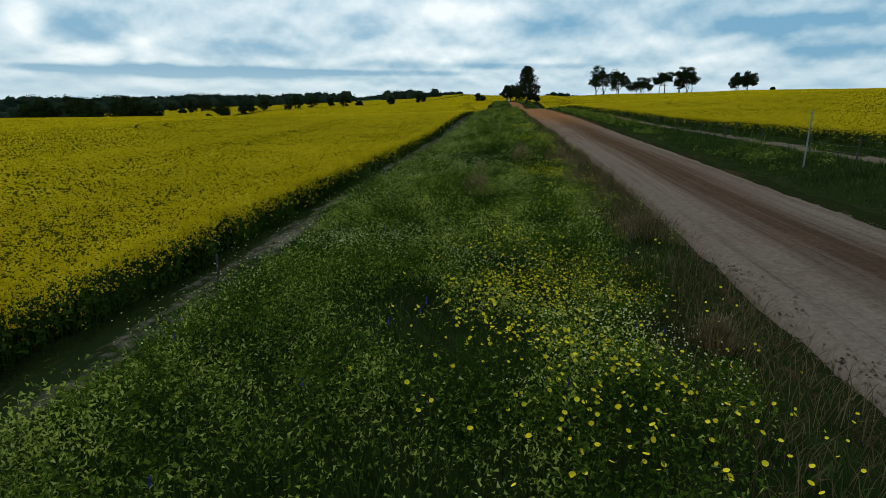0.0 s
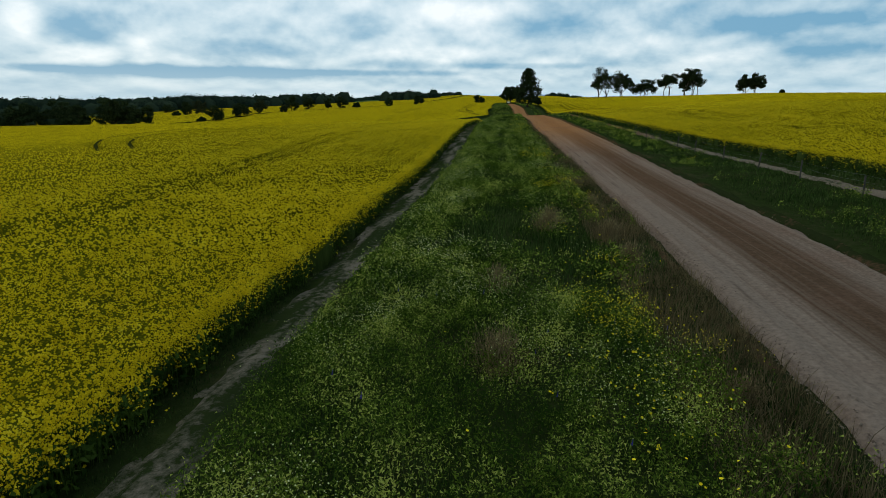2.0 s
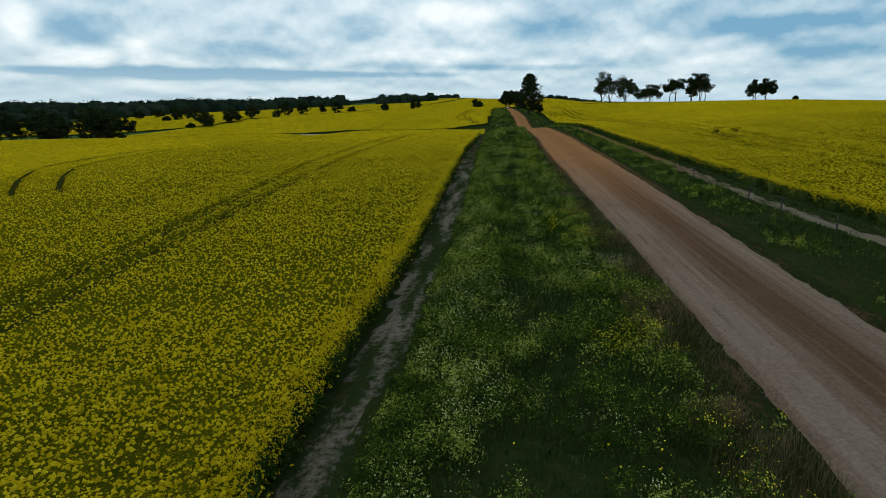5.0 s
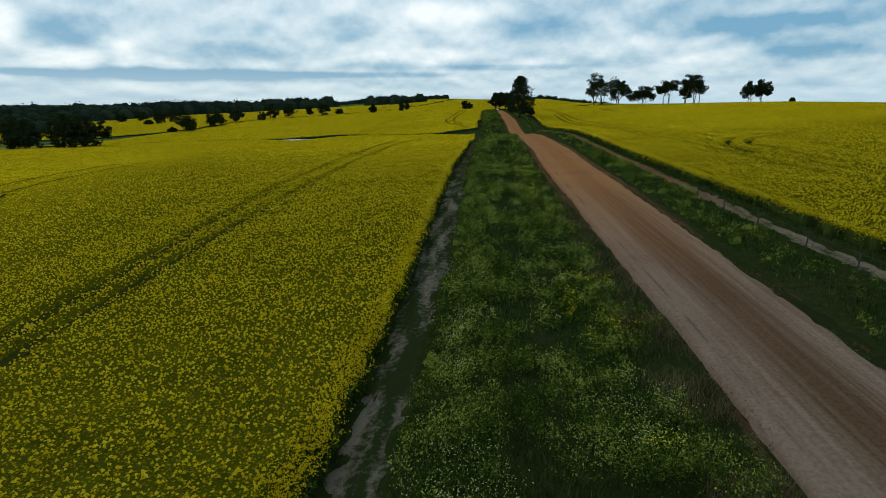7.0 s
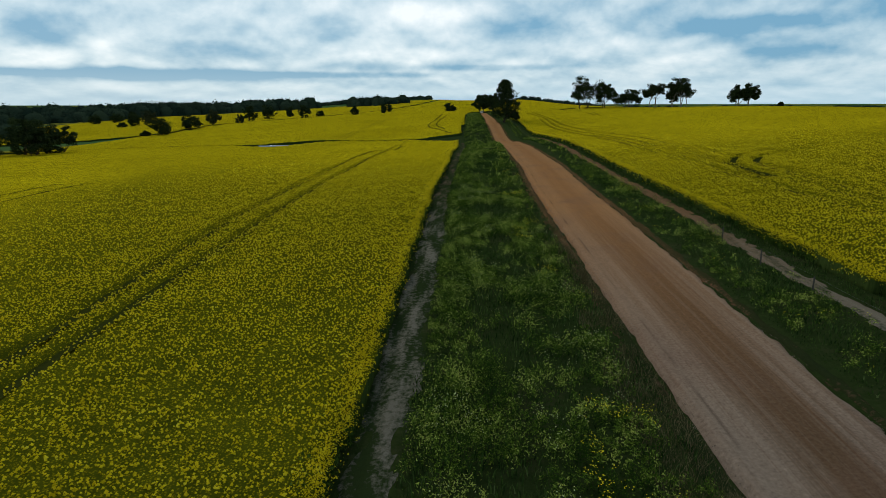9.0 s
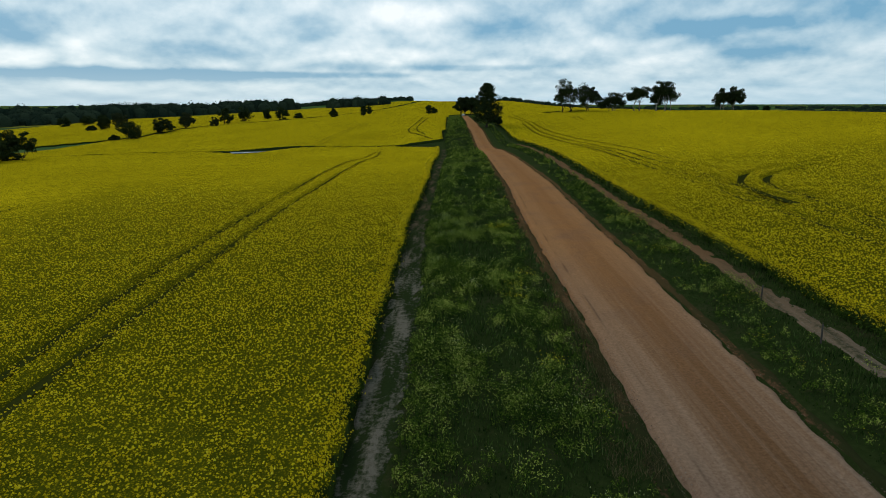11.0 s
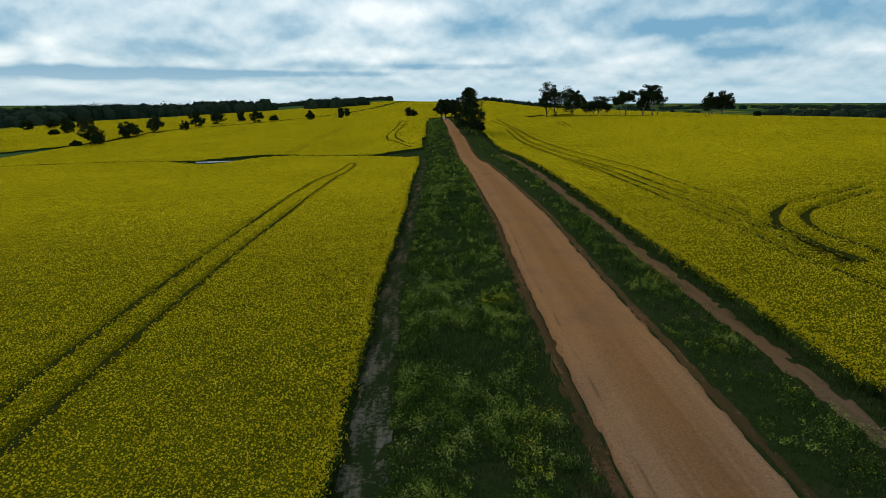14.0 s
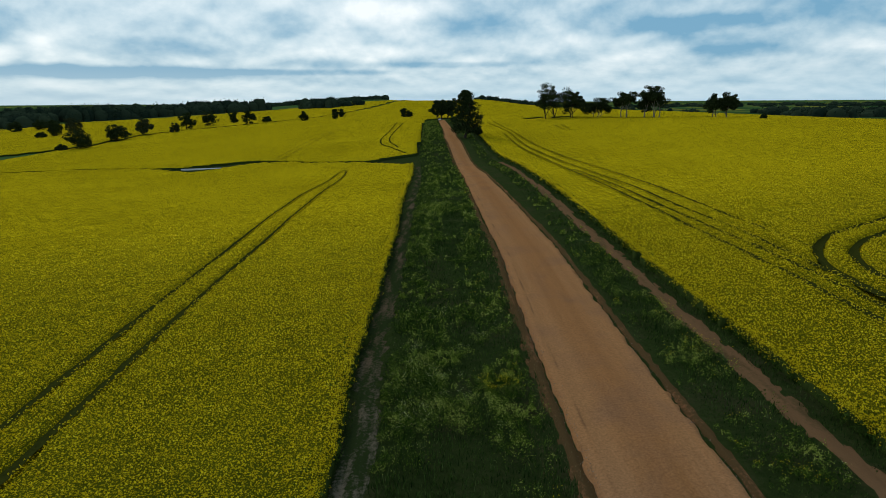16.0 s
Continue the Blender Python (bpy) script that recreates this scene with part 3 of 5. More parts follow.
v, f, uv = grid(spaced((-4.8, 3.3, 0.15)), spaced((-30, 130, 0.4), (130, 446, 1.5)), road_height, lambda x, y, d: np.abs(from_road(d, y)) < 3.3)
uv[:, 0] = from_road(uv[:, 0], uv[:, 1])
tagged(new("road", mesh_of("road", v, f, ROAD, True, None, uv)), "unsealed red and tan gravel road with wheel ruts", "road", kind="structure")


def strip(name, middle, half, mat, label, lift, y0, y1, seed, gap=0.5):
    def height(x, y, d):
        off = np.abs(d - lane_edge(y, middle)) / lane_edge(y, half)
        frayed = 0.6 * (lumps(x, y, 1.1, seed) - 0.5) + 0.6 * (lumps(x, y, 0.4, seed + 1) - 0.5)
        wheel = -0.05 * np.exp(-(((off - 0.55) / 0.25) ** 2))
        return ground_height(x, y, d) + lift + wheel + 0.03 * (lumps(x, y, 0.35, seed + 2) - 0.5) - 0.16 * step(0.75, 1.2, off + frayed)

    y = spaced((y0, min(130, y1), gap), (min(130, y1), y1, 2.0))
    dd, yy = np.meshgrid(np.linspace(-1.15, 1.15, 15), y)
    dd = dd * lane_edge(yy, half) + lane_edge(yy, middle)
    x = road_x(yy) + dd
    at = np.arange(dd.size).reshape(dd.shape)
    faces = np.stack([at[:-1, :-1], at[:-1, 1:], at[1:, 1:], at[1:, :-1]], -1).reshape(-1, 4)
    verts = np.stack([x, yy, height(x, yy, dd)], -1).reshape(-1, 3)
    tagged(new(name, mesh_of(name, verts, faces, mat, True, None, np.stack([dd, yy], -1).reshape(-1, 2))), label, "track", kind="structure")


stations = [-80.0] + [20.0 * i for i in range(22)]
SIDE_LEFT = [q for y in stations for q in (y, float(-1.13 * smooth_curve(ROAD_HALF[0::2], ROAD_HALF[1::2], y) + smooth_curve(ROAD_MID[0::2], ROAD_MID[1::2], y)))]
SIDE_RIGHT = [q for y in stations for q in (y, float(1.10 * smooth_curve(ROAD_HALF[0::2], ROAD_HALF[1::2], y) + smooth_curve(ROAD_MID[0::2], ROAD_MID[1::2], y)))]
strip("track_1", TRACK_LEFT, (-80, 0.5, 10, 0.55, 35, 0.7, 60, 0.88, 85, 0.8, 600, 0.7), TRACK_GREY, "pale sandy farm track beside the canola, partly grassed", 0.06, -20, 232, 21)
strip("track_2", TRACK_RIGHT, (-80, 0.5, 40, 0.52, 80, 0.68, 600, 0.7), TRACK_TAN, "narrow sandy farm track beside the fence and canola", 0.06, -10, 215, 31)
strip("shoulder_1", SIDE_LEFT, (-80, 0.5, 600, 0.5), SHOULDER, "crumbling red soil shoulder of the road", 0.05, -15, 330, 41)
strip("shoulder_2", SIDE_RIGHT, (-80, 0.34, 70, 0.26, 600, 0.26), SHOULDER, "crumbling red soil shoulder of the road", 0.05, -5, 330, 51)

# loose stones and clods along both edges of the gravel
def clods():
    places, sizes = [], []
    for side, per, spread in ((-1.02, 52, 0.2), (1.02, 24, 0.18)):
        n = int(125 * per)
        y = 125 * rng.uniform(0, 1, n) ** 1.3 + 2
        e = side * 2.95 + rng.normal(0, spread, n)
        d = e * smooth_curve(ROAD_HALF[0::2], ROAD_HALF[1::2], y) / 3.0 + smooth_curve(ROAD_MID[0::2], ROAD_MID[1::2], y)
        keep = lumps(e, y, 1.6, 55) + 0.5 * lumps(e, y, 6, 56) > 0.62
        d, y = d[keep], y[keep]
        x = road_x(y) + d
        places.append(np.stack([x, y, np.maximum(road_height(x, y, d), ground_height(x, y, d)) + 0.015], 1))
        sizes.append(rng.uniform(0.010, 0.04, len(x)) * rng.uniform(0.5, 1.0, len(x)))
    p, w = np.concatenate(places), np.concatenate(sizes)
    return tufts(p, w, 0.8 * w)


# ---- canola fields ----
GULLY = (-200, 290, -150, 284, -110, 270, -90, 261, -68, 268, -40, 252, -16, 240)
TRAMS_LEFT = [
    [(-17.6, 28), (-16.7, 50), (-16.2, 64), (-15.7, 80), (-14.8, 95), (-13.7, 110), (-12.2, 129), (-9.9, 155), (-7.5, 190), (-4.9, 227), (-2.4, 231)],
    [(-15.6, 30), (-15.1, 50), (-14.5, 60), (-13.6, 72), (-12.8, 80), (-12.2, 90), (-11.2, 103), (-10, 120), (-7.9, 140), (-5.6, 170), (-3.9, 206), (-2.4, 226), (-4, 231)],
    [(-47.5, 89), (-48.2, 102), (-46.5, 116)], [(-44.0, 89), (-44.8, 102), (-43, 116)],
]
LOOPS_LEFT = [[(-36.3, 68.5), (-40, 74), (-43.6, 80), (-46.4, 86.5)], [(-33.6, 70.5), (-37.4, 76.6), (-41.2, 83.2), (-43.4, 89)]]
TRAMS_RIGHT = [
    [(41.6, 109), (42.6, 116.5), (43.0, 123), (44.1, 134), (45.9, 155.6), (46.7, 167), (48.8, 190), (51.6, 215), (55.5, 248), (57.5, 278), (65, 346), (68, 362)],
    [(37.0, 94), (37.7, 99.7), (38.6, 105.6), (39.5, 112.2), (40.7, 121), (40.9, 131), (42.1, 143), (43.2, 161.3), (45.1, 181), (48.2, 208), (50.6, 232), (53.7, 258), (56.8, 284), (58, 302), (62.5, 352)],
    [(42.5, 172), (40.4, 146), (39.1, 128), (38.2, 113), (37.0, 103), (36.0, 94)],
    [(34.3, 93.4), (34.7, 98), (35.3, 103.3), (36.0, 109.5), (36.8, 118.6), (37.9, 129.6), (38.4, 139), (39.7, 152.7), (41.2, 168), (45.1, 198), (50, 245), (53.4, 276)],
    [(37.2, 92), (37.1, 84), (37.2, 75), (37.6, 60)], [(34.5, 94), (34.0, 86), (33.8, 77), (34.0, 60)], [(39.8, 96), (39.3, 89), (39.4, 80), (39.8, 64)],
    [(77.2, 290), (75.0, 271)], [(80.0, 290), (76.0, 268)],
]
LOOPS_RIGHT = [[(61.3, 119.8), (53.0, 115.9), (47.7, 114.2), (44.2, 112.0), (41.2, 109.0), (39.1, 105.5), (38.3, 102.1), (37.7, 98.7), (37.5, 94)],
               [(58, 115.8), (50.1, 111.9), (46.7, 110.4), (43.9, 108.3), (41.9, 105.4), (40.4, 101.6), (40.4, 96)]]
FAR_LINES = [[(22, 430), (13.7, 338), (6.9, 286), (10.8, 264), (15.5, 252)], [(24, 405), (16.6, 343), (10.6, 287), (13.5, 262)], [(-13.8, 390), (-24, 304), (-29.5, 270)], [(-11, 390), (-21, 304), (-26.5, 270)]]
TRAMS_LEFT, LOOPS_LEFT, TRAMS_RIGHT, LOOPS_RIGHT, FAR_LINES = ([rounded(a) for a in b] for b in (TRAMS_LEFT, LOOPS_LEFT, TRAMS_RIGHT, LOOPS_RIGHT, FAR_LINES))
LINES = [(TRAMS_LEFT + TRAMS_RIGHT, 0.38, 0.85), (LOOPS_LEFT + LOOPS_RIGHT, 0.46, 0.85), (FAR_LINES, 0.45, 0.4)]


def pressed(x, y):
    """How far the crop is laid flat by wheels, 0 to 1."""
    out = np.zeros(np.shape(x))
    for lines, half, deep in LINES:
        ragged = half * (0.75 + 0.6 * lumps(x, y, 1.6, 61))
        out = np.maximum(out, deep * (1 - step(0.5, 1.25, near_lines(x, y, lines) / ragged)))
    return out


def crop_top(x, y, d):
    tall = 0.80 + 0.13 * (lumps(x, y, 2.2, 71) - 0.5) + 0.10 * (lumps(x, y, 0.55, 72) - 0.5) + 0.18 * (lumps(x, y, 14, 73) - 0.5)
    return ground_z(x, y) + np.maximum(0.1, tall - 0.85 * pressed(x, y))


def leaf_top(x, y, d):
    """The leafy layer, below the flower heads where they stand free."""
    free = (1 - step(80, 150, y)) * (1 - step(34, 58, np.abs(d)))
    return np.maximum(ground_z(x, y) + 0.08, crop_top(x, y, d) - 0.16 * free)


def gully_y(d):
    return smooth_curve(GULLY[0::2], GULLY[1::2], d)


def hedge_x(y):
    return smooth_curve((250, 380, 412, 439, 463, 520, 640, 760, 1100), (-300, -180, -156, -147, -140, -104, -30, 10, 70), y)


def in_left_near(x, y, d):
    ragged = 0.35 * (lumps(x, y, 0.9, 81) - 0.5) + 0.5 * (lumps(x, y, 3.5, 82) - 0.5)
    return (d < lane_edge(y, CROP_LEFT) + ragged) & (y < gully_y(d) - 0.7 - 4.5 * step(-40, -14, d) - 9 * np.exp(-(((d + 84) / 9) ** 2)) + 2 * ragged)


def in_left_far(x, y, d):
    ragged = 0.8 * (lumps(x, y, 3.5, 83) - 0.5)
    wet = 7 * np.exp(-(((d + 80) / 13) ** 2)) + 9 * step(-34, -15, d)
    return (d < lane_edge(y, FAR_EDGE) + ragged) & (y > gully_y(d) + 0.4 + wet + 1.6 * ragged) & (x > hedge_x(y) + 2.5)


def in_left_beyond(x, y, d):
    return (x < hedge_x(y) - 3.5) & (y > 330 + 0.35 * (x + 300)) & (y < 800 + 0.9 * (x + 300) + 40 * lumps(x, y, 90, 84)) & (d > -420)


def in_right(x, y, d):
    ragged = 0.35 * (lumps(x, y, 0.9, 85) - 0.5) + 0.5 * (lumps(x, y, 3.5, 86) - 0.5)
    copse = np.abs((x - 84) * 0.668 + (y - 345) * 0.744) < 3.2 + 2 * ragged
    copse &= (x > 80) & (x < 150)
    return (d > lane_edge(y, CROP_RIGHT) + ragged) & ~copse & (y < 1260 - 390 * step(115, 200, d))


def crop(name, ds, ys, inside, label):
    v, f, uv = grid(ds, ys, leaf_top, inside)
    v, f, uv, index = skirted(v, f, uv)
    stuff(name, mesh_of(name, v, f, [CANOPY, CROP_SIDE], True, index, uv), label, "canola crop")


fan_left = spaced((-190, -90, 4.0), (-90, -70, 1.2), (-70, -50, 0.6), (-50, -40, 0.5), (-40, -12, 0.34))
crop("canola_crop", fan_left, spaced((-30, 0, 1.0), (0, 120, 0.48), (120, 300, 1.4)), in_left_near, "dense yellow flowering canola crop with wheel tracks")
crop("canola_crop", spaced((-210, -70, 5), (-70, 10, 1.5)), spaced((236, 450, 1.5), (450, 1260, 9)), in_left_far, "distant yellow canola crop across the gully")
crop("canola_crop", spaced((-420, -30, 6)), spaced((330, 1100, 8)), in_left_beyond, "far yellow canola crop beyond a row of trees")
crop("canola_crop", spaced((8, 30, 0.34), (30, 60, 0.6), (60, 110, 2), (110, 300, 7)), spaced((-30, 10, 1.0), (10, 130, 0.55), (130, 330, 1.5), (330, 1260, 10)), in_right, "dense yellow flowering canola crop on a rise")

TUFT = np.array([(math.cos(a), math.sin(a), -0.4) for a in (0, 2.0, 4.3)] + [(0, 0, 0.8)])
TUFT_FACES = np.array([(i, (i + 1) % 3, 3) for i in range(3)])


def turned(n):
    a = rng.uniform(0, 2 * np.pi, n)
    return np.cos(a), np.sin(a)


def tufts(place, wide, high):
    """Small uneven three-sided tufts, one at each place."""
    n = len(place)
    c, s = turned(n)
    jit = 1 + rng.uniform(-0.22, 0.36, (n, 4, 1))
    v = TUFT[None] * jit * np.stack([wide, wide, high], 1)[:, None]
    tip = rng.normal(0, 0.15, (n, 2))
    v[:, 3, :2] += tip * wide[:, None]
    x, y = v[..., 0] * c[:, None] - v[..., 1] * s[:, None], v[..., 0] * s[:, None] + v[..., 1] * c[:, None]
    v = np.stack([x, y, v[..., 2]], -1) + place[:, None]
    faces = TUFT_FACES[None] + 4 * np.arange(n)[:, None, None]
    return v.reshape(-1, 3), faces.reshape(-1, 3)


def scatter(d0, d1, y0, y1, per):
    n = int(abs(d1 - d0) * (y1 - y0) * per)
    d, y = rng.uniform(d0, d1, n), rng.uniform(y0, y1, n)
    return road_x(y) + d, y, d


def heads(name, boxes, inside, label):
    vs, fs, at = [], [], 0
    for d0, d1, y0, y1, per, size, florets in boxes:
        x, y, d = scatter(d0, d1, y0, y1, per)
        keep = inside(x, y, d) & (rng.uniform(0, 1, len(x)) > 1.25 * pressed(x, y)) & (rng.uniform(0, 1, len(x)) < (0.72 + 0.3 * lumps(x, y, 1.3, 91) + 0.2 * lumps(x, y, 4, 92)) * (1 - step(115, 170, y)) * (1 - step(42, 60, np.abs(d))))
        x, y, d = x[keep], y[keep], d[keep]
        z = crop_top(x, y, d) + rng.uniform(-0.20, 0.20, len(x))
        p = np.repeat(np.stack([x, y, z], 1), florets, 0)
        if florets > 1:
            p += rng.normal(0, 1, p.shape) * np.array([0.035, 0.035, 0.03])
        w = size * rng.uniform(0.65, 1.35, len(p))
        v, f = tufts(p, w, w * rng.uniform(0.6, 1.25, len(p)))
        vs.append(v), fs.append(f + at)
        at += len(v)
    stuff(name, mesh_of(name, np.concatenate(vs), np.concatenate(fs), HEADS), label, "canola flowers")


heads("canola_flowers", [(-21, -12.5, 0, 26, 82, 0.024, 4), (-21, -12.5, 26, 40, 95, 0.046, 1), (-34, -21, 5, 40, 56, 0.049, 1), (-60, -34, 10, 60, 20, 0.06, 1), (-34, -12.5, 40, 80, 46, 0.047, 1), (-34, -12.5, 80, 120, 36, 0.048, 1), (-60, -34, 60, 120, 16, 0.060, 1), (-60, -12.5, 120, 170, 8, 0.07, 1)], in_left_near, "bright yellow canola flower heads above the crop")
heads("canola_flowers", [(8, 22, 15, 60, 40, 0.05, 1), (8, 30, 60, 120, 40, 0.048, 1), (22, 60, 20, 60, 16, 0.06, 1), (30, 60, 60, 120, 16, 0.060, 1), (8, 60, 120, 170, 8, 0.07, 1)], in_right, "bright yellow canola flower heads above the crop")


stuff("loose_stones", mesh_of("loose_stones", *clods(), CLODS), "loose reddish stones and clods along the road's edges", "stones")


def wheel_marks(lines, half, label):
    """Ribbons of flattened crop along the wheel lines, their shade painted in."""
    pieces = []
    for line in lines:
        steps = np.r_[0, np.cumsum(np.hypot(*np.diff(line, axis=0).T))]
        t = np.arange(0, steps[-1], 0.5)
        x, y = np.interp(t, steps, line[:, 0]), np.interp(t, steps, line[:, 1])
        tx, ty = np.gradient(x), np.gradient(y)
        k = np.hypot(tx, ty)
        w = half * (0.8 + 0.5 * lumps(t, t * 0, 1.3, 181)) * (1 - 0.45 * step(110, 150, y)) * (1 - 0.5 * step(-44, -56, x - road_x(y)) * (y < 200))
        rows = []
        for s in (-1, -0.3, 0.3, 1):
            px, py = x - ty / k * w * s, y + tx / k * w * s
            d = px - road_x(py)
            up = np.maximum(step(120, 150, py), step(48, 66, np.abs(d)))
            low = ground_z(px, py) + 0.40 + 0.08 * abs(s) + 0.10 * (lumps(px, py, 0.4, 182) - 0.5)
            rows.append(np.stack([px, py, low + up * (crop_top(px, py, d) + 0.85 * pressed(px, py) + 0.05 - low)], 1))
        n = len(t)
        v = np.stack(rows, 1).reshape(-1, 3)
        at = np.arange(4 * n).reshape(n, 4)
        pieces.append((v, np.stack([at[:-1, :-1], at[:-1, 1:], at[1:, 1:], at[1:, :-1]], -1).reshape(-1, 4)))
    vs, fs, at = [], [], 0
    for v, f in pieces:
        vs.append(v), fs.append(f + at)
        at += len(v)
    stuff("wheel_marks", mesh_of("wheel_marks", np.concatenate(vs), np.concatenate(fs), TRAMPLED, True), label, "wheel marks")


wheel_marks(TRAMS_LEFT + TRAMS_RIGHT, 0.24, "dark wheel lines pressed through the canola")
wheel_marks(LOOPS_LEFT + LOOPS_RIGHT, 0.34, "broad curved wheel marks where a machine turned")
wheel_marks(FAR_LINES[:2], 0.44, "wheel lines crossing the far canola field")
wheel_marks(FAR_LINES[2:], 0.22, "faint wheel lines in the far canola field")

# ---- verge plants ----
def blades(x, y, z, tall, wide, lean=0.35):
    """Single bent grass blades: two narrow triangles each."""
    n = len(x)
    c, s = turned(n)
    lx, ly = rng.normal(0, lean, n) * tall, rng.normal(0, lean, n) * tall
    side = np.stack([c * wide, s * wide, 0 * x], 1)
    foot, half, tip = np.stack([x, y, z - 0.03], 1), np.stack([x + 0.35 * lx, y + 0.35 * ly, z + 0.6 * tall], 1), np.stack([x + lx, y + ly, z + tall], 1)
    v = np.stack([foot - side, foot + side, half + 0.7 * side, half - 0.7 * side, tip], 1).reshape(-1, 3)
    k = 5 * np.arange(n)[:, None]
    return v, np.concatenate([k + np.array([[0, 1, 2]]), k + np.array([[0, 2, 3]]), k + np.array([[3, 2, 4]])])


def leaves(centre, size, spread=None):
    """Loose leaf triangles, turned every way."""
    n = len(centre)
    a, b = rng.normal(0, 1, (n, 3)), rng.normal(0, 1, (n, 3))
    a /= np.linalg.norm(a, axis=1, keepdims=True)
    b -= a * (a * b).sum(1, keepdims=True)
    b /= np.linalg.norm(b, axis=1, keepdims=True)
    size = np.broadcast_to(size, n)[:, None]
    v = np.stack([centre - 0.5 * size * a - 0.32 * size * b, centre - 0.35 * size * a + 0.32 * size * b, centre + 0.75 * size * a], 1)
    return v.reshape(-1, 3), np.arange(3 * n).reshape(n, 3)


def petals(centre, size, sides=5, tilt=0.45):
    """Open flowers: small cones of petals facing mostly up."""
    n = len(centre)
    up = np.stack([rng.normal(0, tilt, n), rng.normal(-0.25, tilt, n), np.ones(n)], 1)
    up /= np.linalg.norm(up, axis=1, keepdims=True)
    a = np.cross(up, [0.3, 1, 0.1])
    a /= np.linalg.norm(a, axis=1, keepdims=True)
    b = np.cross(up, a)
    size = np.broadcast_to(size, n)[:, None]
    ring = [centre + size * (math.cos(q) * a + math.sin(q) * b) + 0.25 * size * up for q in np.linspace(0, 2 * np.pi, sides, endpoint=False)]
    v = np.stack([centre - 0.1 * size * up] + ring, 1).reshape(-1, 3)
    k = np.array([(0, 1 + i, 1 + (i + 1) % sides) for i in range(sides)])
    return v, (k[None] + (sides + 1) * np.arange(n)[:, None, None]).reshape(-1, 3)


def joined(pieces):
    vs, fs, at = [], [], 0
    for v, f in pieces:
        vs.append(v), fs.append(f + at)
        at += len(v)
    return np.concatenate(vs), np.concatenate(fs)


def right_limit(y):
    return lane_edge(y, TRACK_RIGHT) - 0.62


def on_verge(x, y, d):
    """Where wild plants grow beside the road."""
    frayed = 0.7 * (lumps(x, y, 1.0, 101) - 0.5)
    e = from_road(d, y)
    left = (d > np.where(y < 232, lane_edge(y, TRACK_LEFT) + 0.45 + 0.25 * step(20, 60, y), lane_edge(y, FAR_EDGE) + 0.3) + 0.6 * frayed) & (e < -3.6 + frayed)
    right = (e > 3.75 + frayed) & (y < 446) & (d < right_limit(y) + 0.4 * frayed)
    return left | right


def beside_crop(x, y, d):
    frayed = 0.5 * (lumps(x, y, 0.8, 102) - 0.5)
    left = (d < lane_edge(y, TRACK_LEFT) - 0.50 + frayed) & (d > lane_edge(y, CROP_LEFT) - 0.3)
    right = (d > lane_edge(y, TRACK_RIGHT) + 0.6 + 0.6 * frayed) & (d < lane_edge(y, CROP_RIGHT) + 0.3)
    return left | right


def growth(x, y, d):
    """Height of the plant cover in metres, in mounds and hollows."""
    mound = lumps(x, y, 2.6, 111) * 0.65 + lumps(x, y, 0.9, 112) * 0.35
    tall = 0.12 + 0.62 * mound ** 1.5
    tall = tall * (0.35 + (0.40 * step(-2.9, -3.5, d) + 0.25 * step(-3.6, -5.6, d)) * (d < 0) + 0.5 * step(3.8, 5.0, d) * (d > 0))
    kept = 0.22 + 0.78 * step(0.4, 1.3, d - lane_edge(y, TRACK_LEFT))
    return tall * (1 + 0.35 * step(-8.5, -10.5, d)) * np.where(d < 0, kept, 1.0)


def floor_z(x, y, d):
    return ground_height(x, y, d)


def grass(boxes, inside, low=0.5):
    out = []
    for d0, d1, y0, y1, per, wide in boxes:
        x, y, d = scatter(d0, d1, y0, y1, per)
        k = inside(x, y, d)
        x, y, d = x[k], y[k], d[k]
        out.append(blades(x, y, floor_z(x, y, d), growth(x, y, d) * rng.uniform(low * 0.4, 0.85, len(x)), wide * rng.uniform(0.6, 1.4, len(x))))
    return joined(out)


v, f = grass([(-12.5, -3, -2, 22, 175, 0.0068), (-12.8, -3, 22, 48, 85, 0.013), (-13, -3, 48, 100, 46, 0.022), (-13, -3, 100, 150, 34, 0.035), (-15.5, -3, 150, 250, 9, 0.06), (-13.5, -3, 250, 446, 7, 0.08),
              (3.5, 10, 12, 50, 80, 0.013), (3.5, 9, 50, 120, 50, 0.026), (3.5, 8, 120, 446, 10, 0.06)], on_verge)
stuff("verge_grass", mesh_of("verge_grass", v, f, BLADES), "dense dark green wild grass on the road verges", "grass")
v, f = grass([(-14.6, -11, 0, 60, 150, 0.009), (-15.2, -12, 60, 150, 45, 0.02), (7, 15, 15, 60, 60, 0.014), (7, 13, 60, 130, 60, 0.018), (7, 12, 130, 300, 14, 0.05)], beside_crop, 0.3)
stuff("track_grass", mesh_of("track_grass", v, f, BLADES), "low dark grass between farm track and crop", "grass")


def weed_patch(x, y, d):
    """How thickly leafy, flowering weeds stand, 0 to 1."""
    p = 0.55 + 1.8 * (0.45 * lumps(x, y, 3.4, 121) + 0.55 * lumps(x, y, 1.25, 122) - 0.5)
    p = p + 0.34 * np.exp(-(((d + 10.4) / 1.6) ** 2)) + 0.12 * np.exp(-(((d + 5.6) / 1.2) ** 2)) - 0.10 * np.exp(-(((d + 7.8) / 1.3) ** 2))
    return p * (1 - 0.5 * step(-4.6, -3.8, d) * (d < 0)) - 0.20 * (d > 0) * (1 - step(45, 75, y))


